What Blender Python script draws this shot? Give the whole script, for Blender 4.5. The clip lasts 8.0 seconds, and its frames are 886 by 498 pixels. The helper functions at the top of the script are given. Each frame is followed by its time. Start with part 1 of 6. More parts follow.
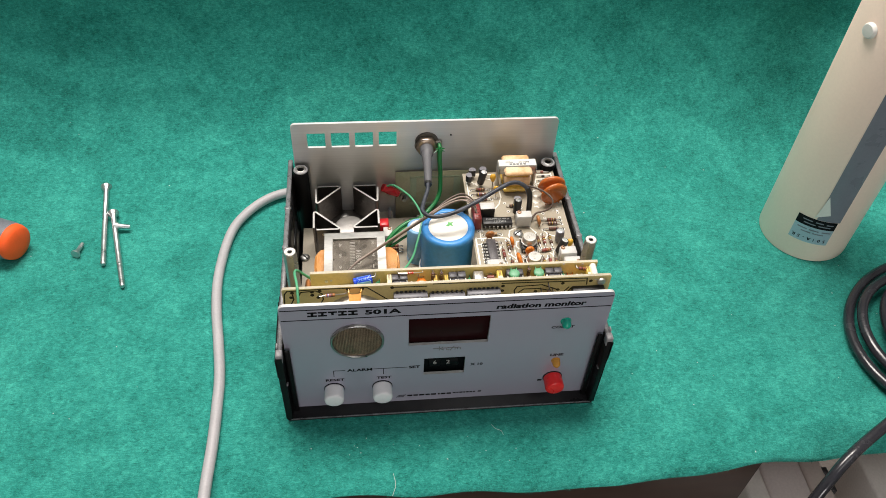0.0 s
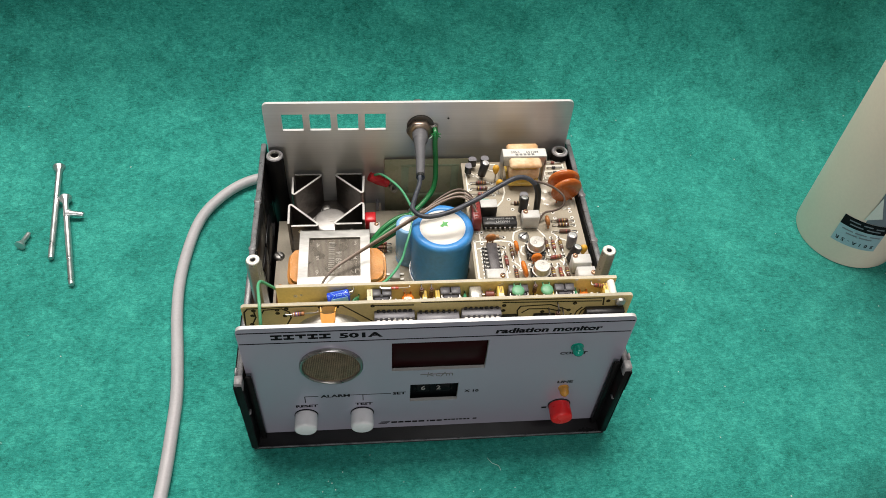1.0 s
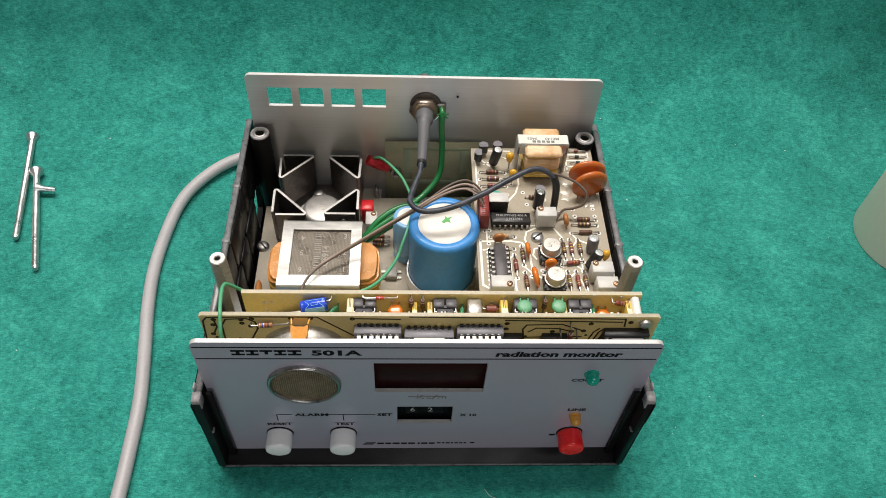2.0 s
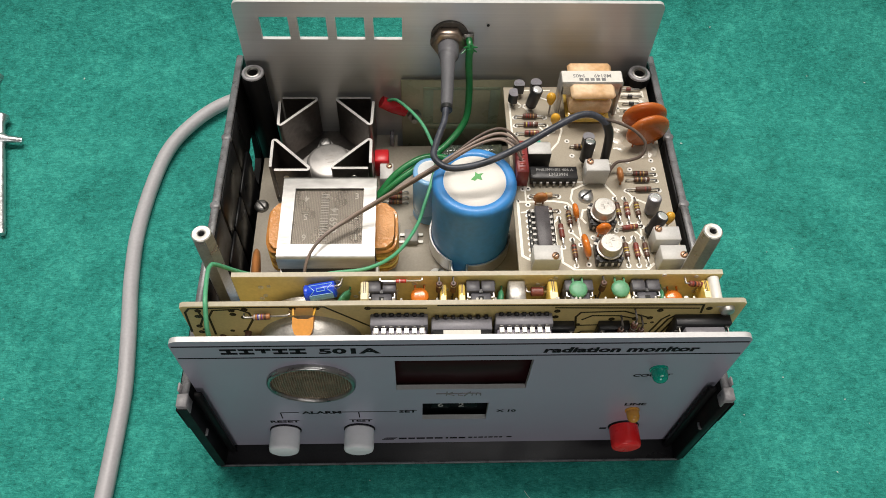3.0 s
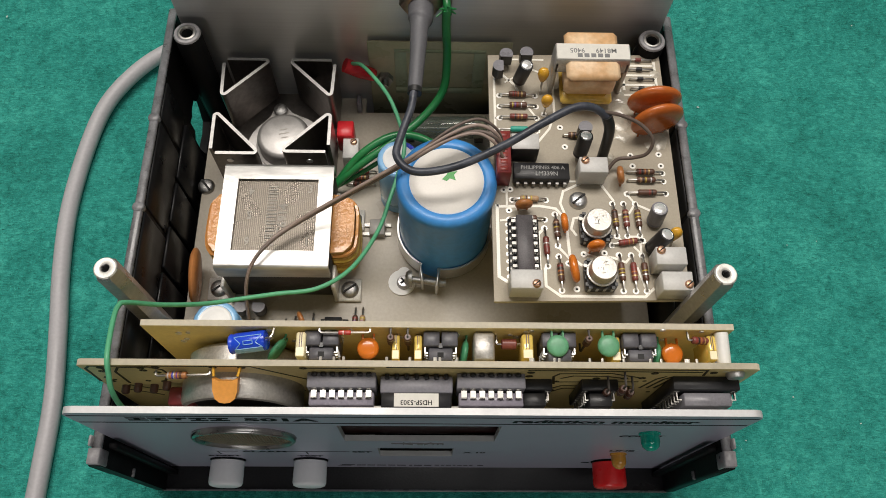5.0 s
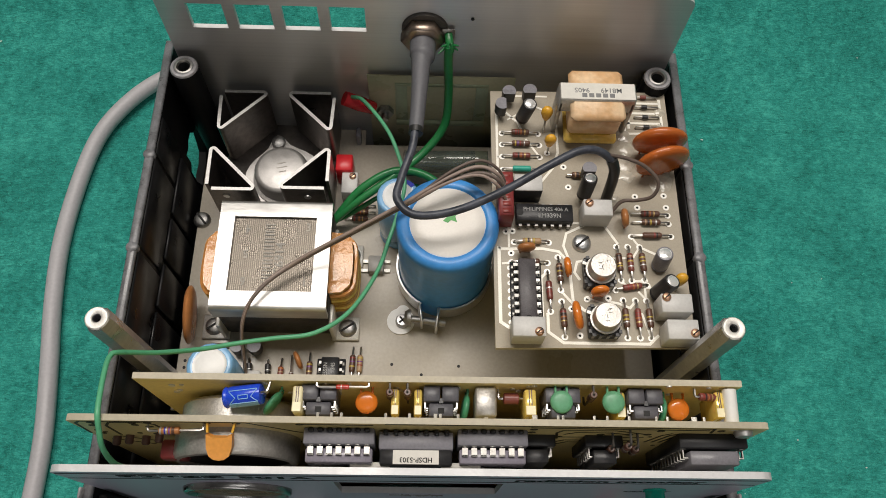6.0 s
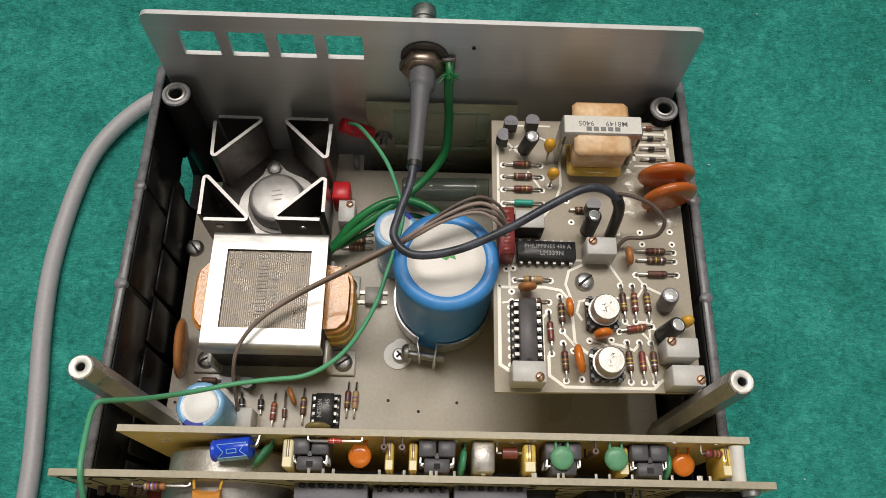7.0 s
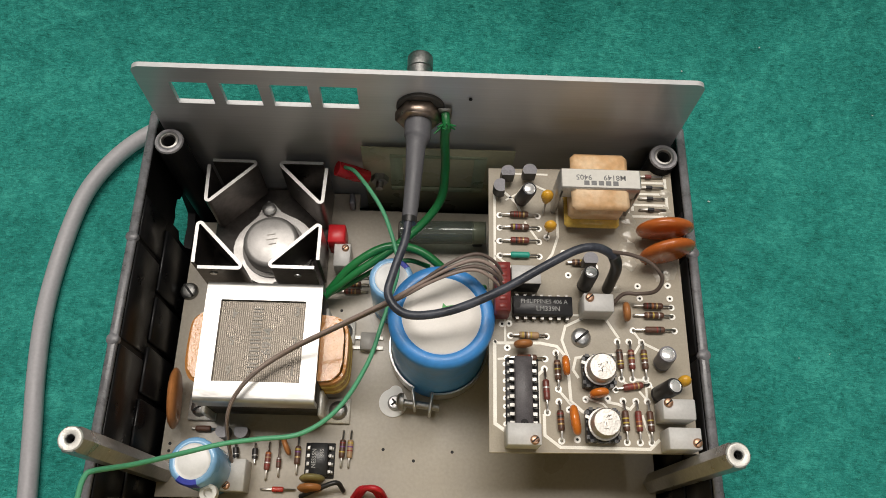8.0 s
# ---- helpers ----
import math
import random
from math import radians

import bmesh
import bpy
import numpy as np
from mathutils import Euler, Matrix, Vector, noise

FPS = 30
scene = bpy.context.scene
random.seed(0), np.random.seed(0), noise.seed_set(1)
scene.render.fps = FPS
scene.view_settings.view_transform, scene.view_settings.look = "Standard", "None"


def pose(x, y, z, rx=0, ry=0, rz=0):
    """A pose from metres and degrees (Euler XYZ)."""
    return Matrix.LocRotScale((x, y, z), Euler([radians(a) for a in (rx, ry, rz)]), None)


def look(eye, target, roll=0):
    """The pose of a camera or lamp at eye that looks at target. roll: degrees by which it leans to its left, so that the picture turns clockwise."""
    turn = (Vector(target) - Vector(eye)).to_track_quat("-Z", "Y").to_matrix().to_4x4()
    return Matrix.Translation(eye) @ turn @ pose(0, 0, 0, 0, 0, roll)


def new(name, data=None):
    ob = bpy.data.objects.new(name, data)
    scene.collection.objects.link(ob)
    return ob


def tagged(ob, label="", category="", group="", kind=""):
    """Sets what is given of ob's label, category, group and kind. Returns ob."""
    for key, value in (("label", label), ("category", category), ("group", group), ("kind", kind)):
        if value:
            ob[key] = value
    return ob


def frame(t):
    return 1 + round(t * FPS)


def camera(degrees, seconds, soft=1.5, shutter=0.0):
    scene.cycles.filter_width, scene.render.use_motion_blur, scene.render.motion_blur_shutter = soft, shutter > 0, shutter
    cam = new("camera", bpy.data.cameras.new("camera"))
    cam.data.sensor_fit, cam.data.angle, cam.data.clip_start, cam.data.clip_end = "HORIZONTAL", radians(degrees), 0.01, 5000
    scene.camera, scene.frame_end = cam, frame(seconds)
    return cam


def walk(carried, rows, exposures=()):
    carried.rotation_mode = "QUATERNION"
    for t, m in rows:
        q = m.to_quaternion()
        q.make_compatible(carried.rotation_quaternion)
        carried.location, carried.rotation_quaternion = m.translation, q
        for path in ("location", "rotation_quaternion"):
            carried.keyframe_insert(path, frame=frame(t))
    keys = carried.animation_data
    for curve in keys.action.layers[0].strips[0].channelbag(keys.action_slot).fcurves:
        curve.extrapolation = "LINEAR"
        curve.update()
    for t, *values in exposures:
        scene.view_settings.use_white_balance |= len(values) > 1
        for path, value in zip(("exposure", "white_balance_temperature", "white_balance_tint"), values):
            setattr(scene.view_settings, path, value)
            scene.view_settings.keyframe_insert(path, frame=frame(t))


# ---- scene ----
cam = camera(59.5, 8.0, soft=0.9)
PATH = [
    (0, (-0.0380, -0.2464, 0.3960), (0.1510, 1.1105, -1.0611), 3.45),
    (0.5, (-0.0304, -0.2189, 0.3808), (0.1485, 1.1042, -1.1082), 3.53),
    (1, (-0.0255, -0.1874, 0.3643), (0.1495, 1.0978, -1.1582), 4.44),
    (1.2, (-0.0245, -0.1754, 0.3613), (0.1506, 1.0950, -1.1735), 4.83),
    (2.3, (-0.0045, -0.1316, 0.3236), (0.0621, 1.0605, -1.2808), 3.16),
    (2.5, (-0.0136, -0.1215, 0.3172), (0.0496, 1.0396, -1.3100), 2.52),
    (3, (-0.0119, -0.0985, 0.2985), (0.0535, 0.9722, -1.3895), 2.64),
    (3.5, (0.0010, -0.0732, 0.2856), (0.0589, 0.8861, -1.4683), 3.08),
    (4, (0.0001, -0.0567, 0.2827), (0.0399, 0.8084, -1.5201), 2.67),
    (4.2, (0.0004, -0.0519, 0.2827), (0.0388, 0.7876, -1.5322), 2.71),
    (5.3, (0.0044, -0.0332, 0.2829), (0.0471, 0.7586, -1.5532), 3.48),
    (5.5, (0.0034, -0.0302, 0.2839), (0.0472, 0.7634, -1.5514), 3.58),
    (6, (0.0024, -0.0244, 0.2829), (0.0533, 0.7781, -1.5483), 4.38),
    (6.5, (0.0039, -0.0165, 0.2824), (0.0502, 0.7870, -1.5485), 4.28),
    (7, (0.0035, -0.0088, 0.2815), (0.0485, 0.7767, -1.5573), 4.50),
    (7.5, (0.0046, 0.0031, 0.2835), (0.0520, 0.7569, -1.5684), 4.99),
    (8, (0.0050, 0.0113, 0.2871), (0.0458, 0.7654, -1.5649), 4.57),
]
EXPOSURES = [(0.0, 0.68), (1.0, 0.54), (2.5, 0.36), (3.5, 0.18), (5.5, -0.13), (8.0, -0.24)]
walk(cam, [(t, look(eye, target, roll)) for t, eye, target, roll in PATH], EXPOSURES)

# ---- world and light ----
world = bpy.data.worlds.new("world")
scene.world = world
world.use_nodes = True
world.node_tree.nodes["Background"].inputs[0].default_value = (0.9, 0.95, 1.0, 1)
world.node_tree.nodes["Background"].inputs[1].default_value = 0.006


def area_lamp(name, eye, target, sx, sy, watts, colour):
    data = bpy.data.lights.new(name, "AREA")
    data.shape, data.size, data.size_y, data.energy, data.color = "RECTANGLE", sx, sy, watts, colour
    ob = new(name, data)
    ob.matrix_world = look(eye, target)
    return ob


area_lamp("ceiling_lamp_back", (-0.10, 0.505, 1.58), (-0.10, 0.46, 0), 1.3, 0.46, 27, (1.0, 0.935, 0.865))
# low front light, inferred from the probe's shadow on the backdrop; its source is unseen
area_lamp("low_front_light", (-0.10, -2.40, 0.50), (0.05, 0.0, 0.10), 0.80, 0.62, 8.5, (1.0, 0.965, 0.95))
area_lamp("ceiling_lamp_front", (0.40, -0.75, 1.58), (0.30, -0.30, 0), 1.15, 0.28, 3.6, (1.0, 0.98, 0.95))

# ---- materials ----
MATS = {}


def mk(name, col, rough=0.5, metal=0.0, var=0.25, sc=(900, 90), bump=0.08, rv=0.2, spec=0.5, stretch=(1, 1, 1), alpha=0.0, coat=0.0, sheen=0.0, ramp=None):
    m = bpy.data.materials.new(name)
    m.use_nodes = True
    nt = m.node_tree
    b = nt.nodes["Principled BSDF"]
    tc = nt.nodes.new("ShaderNodeTexCoord")
    mp = nt.nodes.new("ShaderNodeMapping")
    mp.inputs["Scale"].default_value = stretch
    nt.links.new(tc.outputs["Object"], mp.inputs[0])
    ns = []
    for s, d in ((sc[0], 5), (sc[1], 4)):
        n = nt.nodes.new("ShaderNodeTexNoise")
        n.inputs["Scale"].default_value, n.inputs["Detail"].default_value = s, d
        nt.links.new(mp.outputs[0], n.inputs["Vector"])
        ns.append(n)
    add = nt.nodes.new("ShaderNodeMath")
    add.operation = "ADD"
    nt.links.new(ns[0].outputs[0], add.inputs[0])
    nt.links.new(ns[1].outputs[0], add.inputs[1])
    mr = nt.nodes.new("ShaderNodeMapRange")
    mr.inputs[1].default_value, mr.inputs[2].default_value = 0.6, 1.4
    mr.inputs[3].default_value, mr.inputs[4].default_value = 1 - var, 1 + var
    nt.links.new(add.outputs[0], mr.inputs[0])
    hs = nt.nodes.new("ShaderNodeHueSaturation")
    hs.inputs["Color"].default_value = (*col, 1)
    nt.links.new(mr.outputs[0], hs.inputs["Value"])
    if ramp:
        mx = nt.nodes.new("ShaderNodeMix")
        mx.data_type = "RGBA"
        mx.inputs[6].default_value, mx.inputs[7].default_value = (*col, 1), (*ramp, 1)
        r2 = nt.nodes.new("ShaderNodeMapRange")
        r2.inputs[1].default_value, r2.inputs[2].default_value = 0.42, 0.62
        nt.links.new(ns[1].outputs[0], r2.inputs[0])
        nt.links.new(r2.outputs[0], mx.inputs[0])
        nt.links.new(mx.outputs[2], hs.inputs["Color"])
    nt.links.new(hs.outputs[0], b.inputs["Base Color"])
    rr = nt.nodes.new("ShaderNodeMapRange")
    rr.inputs[1].default_value, rr.inputs[2].default_value = 0.3, 0.7
    rr.inputs[3].default_value, rr.inputs[4].default_value = max(0.02, rough - rv * 0.5), min(1, rough + rv * 0.5)
    nt.links.new(ns[1].outputs[0], rr.inputs[0])
    nt.links.new(rr.outputs[0], b.inputs["Roughness"])
    b.inputs["Metallic"].default_value = metal
    b.inputs["Specular IOR Level"].default_value = spec
    b.inputs["Coat Weight"].default_value = coat
    b.inputs["Sheen Weight"].default_value = sheen
    b.inputs["Transmission Weight"].default_value = alpha
    if bump:
        bp = nt.nodes.new("ShaderNodeBump")
        bp.inputs["Strength"].default_value, bp.inputs["Distance"].default_value = bump, 0.0004
        nt.links.new(ns[0].outputs[0], bp.inputs["Height"])
        nt.links.new(bp.outputs[0], b.inputs["Normal"])
    MATS[name] = m
    return m


def felt_material():
    """Pressed wool: fine crossing fibres, soft clumps and a broad unevenness."""
    m = bpy.data.materials.new("felt")
    m.use_nodes = True
    nt = m.node_tree
    b = nt.nodes["Principled BSDF"]
    tc = nt.nodes.new("ShaderNodeTexCoord")

    def grain(s, d, dist, turn=0.0, stretch=(1, 1, 1)):
        mp = nt.nodes.new("ShaderNodeMapping")
        mp.inputs["Rotation"].default_value = (0, 0, turn)
        mp.inputs["Scale"].default_value = stretch
        n = nt.nodes.new("ShaderNodeTexNoise")
        n.inputs["Scale"].default_value, n.inputs["Detail"].default_value, n.inputs["Distortion"].default_value = s, d, dist
        nt.links.new(tc.outputs["Object"], mp.inputs[0])
        nt.links.new(mp.outputs[0], n.inputs["Vector"])
        return n.outputs[0]

    def mix(u, v, k):
        n = nt.nodes.new("ShaderNodeMix")
        n.inputs[0].default_value = k
        nt.links.new(u, n.inputs[2])
        nt.links.new(v, n.inputs[3])
        return n.outputs[0]
    fibre = mix(grain(1300, 3, 1.2, 0.6, (0.3, 1.3, 1)), grain(1200, 3, 1.2, -0.9, (0.3, 1.3, 1)), 0.5)
    fine = mix(fibre, grain(2600, 3, 0.6), 0.35)
    clump = mix(mix(fine, grain(420, 4, 0.6), 0.25), grain(150, 3, 1.0), 0.17)
    whole = mix(clump, grain(24, 3, 0.8), 0.17)
    r = nt.nodes.new("ShaderNodeValToRGB")
    e = r.color_ramp.elements
    e[0].position, e[0].color = 0.395, (0.005, 0.120, 0.093, 1)
    e[1].position, e[1].color = 0.61, (0.070, 0.475, 0.384, 1)
    e2 = r.color_ramp.elements.new(0.5)
    e2.color = (0.024, 0.275, 0.230, 1)
    nt.links.new(whole, r.inputs[0])
    nt.links.new(r.outputs[0], b.inputs["Base Color"])
    b.inputs["Roughness"].default_value = 0.95
    b.inputs["Specular IOR Level"].default_value = 0.12
    b.inputs["Sheen Weight"].default_value = 0.20
    b.inputs["Sheen Roughness"].default_value = 0.6
    b.inputs["Sheen Tint"].default_value = (0.45, 1.0, 0.85, 1)
    bp = nt.nodes.new("ShaderNodeBump")
    bp.inputs["Strength"].default_value, bp.inputs["Distance"].default_value = 0.9, 0.0016
    nt.links.new(clump, bp.inputs["Height"])
    nt.links.new(bp.outputs[0], b.inputs["Normal"])
    MATS["felt"] = m


def fibre_material():
    """Loose wool fibres standing out of the felt, each a little lighter or darker."""
    m = bpy.data.materials.new("felt_fibre")
    m.use_nodes = True
    nt = m.node_tree
    b = nt.nodes["Principled BSDF"]
    geo = nt.nodes.new("ShaderNodeNewGeometry")
    r = nt.nodes.new("ShaderNodeValToRGB")
    e = r.color_ramp.elements
    e[0].position, e[0].color = 0.0, (0.006, 0.115, 0.09, 1)
    e[1].position, e[1].color = 1.0, (0.08, 0.54, 0.42, 1)
    e2 = r.color_ramp.elements.new(0.72)
    e2.color = (0.032, 0.312, 0.252, 1)
    nt.links.new(geo.outputs["Random Per Island"], r.inputs[0])
    nt.links.new(r.outputs[0], b.inputs["Base Color"])
    b.inputs["Roughness"].default_value = 0.7
    b.inputs["Specular IOR Level"].default_value = 0.3
    MATS["felt_fibre"] = m




def brushed(name, amount):
    """Brush lines along x: the gloss is drawn out across them."""
    nt = MATS[name].node_tree
    b = nt.nodes["Principled BSDF"]
    t = nt.nodes.new("ShaderNodeTangent")
    t.direction_type, t.axis = "RADIAL", "Z"
    b.inputs["Anisotropic"].default_value, b.inputs["Anisotropic Rotation"].default_value = amount, 0.25
    nt.links.new(t.outputs[0], b.inputs["Tangent"])


felt_material()
fibre_material()
mk("black_plastic", (0.007, 0.007, 0.0075), 0.48, var=0.3, sc=(1500, 60), bump=0.12, spec=0.13)
mk("pad_plastic", (0.010, 0.010, 0.011), 0.36, var=0.3, sc=(1500, 90), bump=0.1, spec=0.35)
# grey for scuffed edges; on the rim it also holds the pale highlight
mk("rim_plastic", (0.145, 0.145, 0.152), 0.32, var=0.3, sc=(1400, 260), bump=0.08, ramp=(0.17, 0.17, 0.18))
mk("shelf_plastic", (0.016, 0.016, 0.018), 0.36, var=0.3, sc=(1500, 60), bump=0.15, spec=0.3)
mk("can_top", (0.82, 0.82, 0.81), 0.26, metal=0.55, var=0.08, sc=(900, 200), bump=0.1)
mk("cut_plastic", (0.30, 0.29, 0.30), 0.36, var=0.35, sc=(900, 260), bump=0.4)
mk("panel_paint", (0.45, 0.44, 0.535), 0.38, spec=0.3, metal=0.36, var=0.06, sc=(2500, 12), bump=0.06, rv=0.06)
mk("brushed_alu", (0.58, 0.57, 0.56), 0.40, metal=0.74, var=0.08, sc=(260, 8), bump=0.10, stretch=(0.06, 1, 6), rv=0.10)
brushed("brushed_alu", 0.8)
mk("alu_edge", (0.62, 0.62, 0.62), 0.5, metal=0.3, var=0.08)
mk("bright_steel", (0.72, 0.71, 0.69), 0.40, metal=1.0, var=0.10, sc=(900, 40), bump=0.05, rv=0.2)
mk("zinc", (0.36, 0.355, 0.345), 0.46, metal=1.0, var=0.3, sc=(1500, 260), bump=0.2)
mk("plated", (0.58, 0.585, 0.59), 0.34, metal=0.9, var=0.15, sc=(1500, 200), bump=0.1)
mk("socket_dark", (0.095, 0.093, 0.105), 0.42, var=0.2, sc=(1500, 200))
mk("socket_grey", (0.22, 0.215, 0.24), 0.45, var=0.15, sc=(1500, 200))
mk("lead_wire", (0.55, 0.53, 0.50), 0.35, metal=1.0, var=0.2)
mk("dark_lead", (0.10, 0.09, 0.08), 0.5, metal=0.4, var=0.3)
mk("tinned", (0.72, 0.70, 0.65), 0.42, metal=0.45, var=0.18, sc=(2500, 300), bump=0.25)
mk("core_dark", (0.030, 0.026, 0.023), 0.42, var=0.4, sc=(1500, 200), bump=0.2)
mk("lamination_dark", (0.105, 0.092, 0.078), 0.40, metal=0.85, var=0.4, sc=(2500, 150), bump=0.3)
mk("lamination", (0.17, 0.150, 0.125), 0.30, metal=0.9, var=0.4, sc=(2500, 150), bump=0.3)
mk("bracket_steel", (0.55, 0.54, 0.52), 0.38, metal=0.9, var=0.28, sc=(420, 55), bump=0.22, stretch=(0.35, 1, 1), rv=0.2)
mk("post_metal", (0.42, 0.415, 0.415), 0.34, metal=0.8, var=0.2, sc=(900, 120), bump=0.15)
mk("pin_steel", (0.34, 0.33, 0.31), 0.42, metal=0.95, var=0.2)
mk("ic_worn", (0.088, 0.080, 0.085), 0.42, var=0.4, sc=(2500, 300), bump=0.25)
mk("olive_pale", (0.44, 0.50, 0.34), 0.3, var=0.12)
mk("amber_film", (0.74, 0.50, 0.10), 0.2, var=0.2, sc=(900, 200), coat=0.5)
mk("stamp_pale", (0.36, 0.335, 0.30), 0.62, metal=0.0, var=0.3)
mk("cap_end", (0.78, 0.78, 0.77), 0.35, var=0.06)
mk("varnish_tape", (0.62, 0.27, 0.075), 0.12, var=0.12, sc=(800, 70), bump=0.75, ramp=(0.66, 0.31, 0.10), coat=0.5)
mk("varnish_dark", (0.46, 0.27, 0.06), 0.22, var=0.4, sc=(700, 150), bump=0.3, coat=0.5)
mk("heat_sink", (0.20, 0.182, 0.17), 0.36, metal=0.92, var=0.3, sc=(600, 60), bump=0.1)
mk("sink_edge", (0.58, 0.57, 0.55), 0.4, metal=0.4, var=0.2)
mk("board_tan", (0.36, 0.315, 0.24), 0.46, var=0.12, sc=(1800, 45), bump=0.05, rv=0.25)
mk("board_main", (0.37, 0.33, 0.265), 0.34, var=0.12, sc=(900, 30), bump=0.04, rv=0.3)
mk("board_edge", (0.50, 0.45, 0.34), 0.55, var=0.15)
mk("board_yellow", (0.78, 0.63, 0.27), 0.38, var=0.12, sc=(900, 50), bump=0.05)
mk("trace_dark", (0.045, 0.036, 0.012), 0.5, var=0.3, spec=0.2)
mk("trace_white", (0.84, 0.81, 0.72), 0.45, metal=0.1, var=0.10, sc=(2500, 200), bump=0.2)
mk("flux", (0.50, 0.46, 0.38), 0.10, var=0.25, sc=(600, 220), bump=0.8, coat=0.5)
mk("hole_dark", (0.01, 0.01, 0.01), 0.7)
mk("ic_black", (0.022, 0.022, 0.024), 0.38, var=0.25, sc=(2500, 150), bump=0.1)
mk("ic_grey", (0.20, 0.195, 0.215), 0.36, var=0.2, sc=(1800, 200), bump=0.1)
mk("ink_white", (0.34, 0.34, 0.33), 0.6, var=0.2)
mk("ink_black", (0.008, 0.008, 0.010), 0.6, var=0.2, spec=0.12)
mk("ink_grey", (0.20, 0.20, 0.20), 0.55, var=0.3)
mk("label_paper", (0.70, 0.68, 0.62), 0.6, var=0.08, sc=(800, 60))
mk("cap_blue", (0.05, 0.275, 0.68), 0.43, var=0.16, sc=(500, 60), bump=0.05, coat=0.08)
mk("cap_sky", (0.22, 0.46, 0.74), 0.28, var=0.10, sc=(500, 60), bump=0.04, coat=0.3)
mk("cap_navy", (0.03, 0.05, 0.45), 0.3, var=0.1)
mk("cap_royal", (0.015, 0.07, 0.66), 0.28, var=0.12, coat=0.2)
mk("cap_top", (0.84, 0.80, 0.74), 0.40, var=0.05, sc=(1500, 80), bump=0.02)
mk("mark_green", (0.12, 0.42, 0.13), 0.6, var=0.25, sc=(1500, 300))
mk("res_brown", (0.115, 0.055, 0.036), 0.40, var=0.3, sc=(1500, 200), bump=0.1)
mk("res_red", (0.20, 0.055, 0.042), 0.38, var=0.25)
mk("res_tan", (0.42, 0.27, 0.15), 0.42, var=0.2)
mk("res_teal", (0.03, 0.36, 0.27), 0.4, var=0.2)
mk("band_yellow", (0.52, 0.39, 0.06), 0.42)
mk("band_red", (0.26, 0.035, 0.028), 0.42)
mk("band_orange", (0.45, 0.15, 0.04), 0.42)
mk("band_black", (0.02, 0.018, 0.018), 0.42)
mk("band_violet", (0.16, 0.05, 0.25), 0.42)
mk("band_gold", (0.50, 0.36, 0.14), 0.35, metal=0.4)
mk("band_silver", (0.6, 0.59, 0.56), 0.35, metal=0.5)
mk("diode_red", (0.50, 0.045, 0.03), 0.18, coat=0.6, var=0.2)
mk("disc_orange", (0.72, 0.195, 0.022), 0.24, var=0.12, sc=(600, 90), bump=0.12, coat=0.45)
mk("disc_brown", (0.42, 0.17, 0.055), 0.36, var=0.2, sc=(600, 120), bump=0.2)
mk("disc_olive", (0.24, 0.20, 0.075), 0.4, var=0.2)
mk("disc_green", (0.13, 0.37, 0.20), 0.42, var=0.22)
mk("disc_deep_green", (0.06, 0.26, 0.13), 0.34, var=0.2)
mk("tantalum", (0.76, 0.40, 0.035), 0.3, var=0.12, coat=0.3)
mk("flat_orange", (0.78, 0.34, 0.07), 0.35, var=0.12, sc=(900, 150), bump=0.15)
mk("amber_block", (0.90, 0.67, 0.16), 0.16, metal=0.25, var=0.15, coat=0.5)
mk("cream_block", (0.86, 0.78, 0.50), 0.35, var=0.08)
mk("trimmer_grey", (0.60, 0.59, 0.57), 0.42, var=0.10, sc=(1200, 80))
mk("trimmer_side", (0.33, 0.32, 0.30), 0.5, var=0.12)
mk("copper_screw", (0.55, 0.33, 0.22), 0.36, metal=0.9, var=0.25)
mk("brass", (0.34, 0.27, 0.22), 0.34, metal=0.95, var=0.25)
mk("disc_rust", (0.50, 0.125, 0.022), 0.26, var=0.12, sc=(600, 90), bump=0.12, coat=0.4)
mk("coil_paper", (0.72, 0.44, 0.22), 0.42, var=0.15, sc=(700, 160), bump=0.25, ramp=(0.80, 0.58, 0.36))
mk("can_silver", (0.52, 0.50, 0.465), 0.42, metal=0.7, var=0.22, sc=(1500, 260), bump=0.2)
mk("flange_steel", (0.40, 0.385, 0.37), 0.42, metal=0.7, var=0.12, sc=(1500, 160), bump=0.05)
# chip body whose purple-grey lamp sheen is put into the base colour
mk("ic_sheen", (0.27, 0.25, 0.30), 0.24, var=0.15, sc=(1500, 200), bump=0.05)
mk("red_plastic", (0.62, 0.022, 0.03), 0.34, var=0.1)
mk("red_button", (0.86, 0.018, 0.02), 0.32, var=0.06, coat=0.2)
mk("white_button", (0.86, 0.86, 0.88), 0.34, var=0.03, coat=0.15)
mk("maroon_plastic", (0.23, 0.035, 0.035), 0.4, var=0.15)
mk("green_lens", (0.0, 0.36, 0.25), 0.15, var=0.1, coat=0.5)
mk("amber_lens", (0.58, 0.27, 0.035), 0.16, var=0.15, coat=0.5)
mk("red_filter", (0.022, 0.0055, 0.0065), 0.30, var=0.1, rv=0.05, bump=0.0, spec=0.06)
mk("dark_wheel", (0.004, 0.006, 0.007), 0.5, var=0.2, spec=0.08)
mk("grille_wire", (0.37, 0.26, 0.18), 0.42, metal=0.6, var=0.4, sc=(1500, 300))
mk("grille_back", (0.022, 0.014, 0.010), 0.8, var=0.3)
mk("chrome", (0.42, 0.41, 0.40), 0.30, metal=1.0, var=0.15)
mk("grey_shrink", (0.115, 0.115, 0.125), 0.5, var=0.15, sc=(1200, 80), bump=0.15)
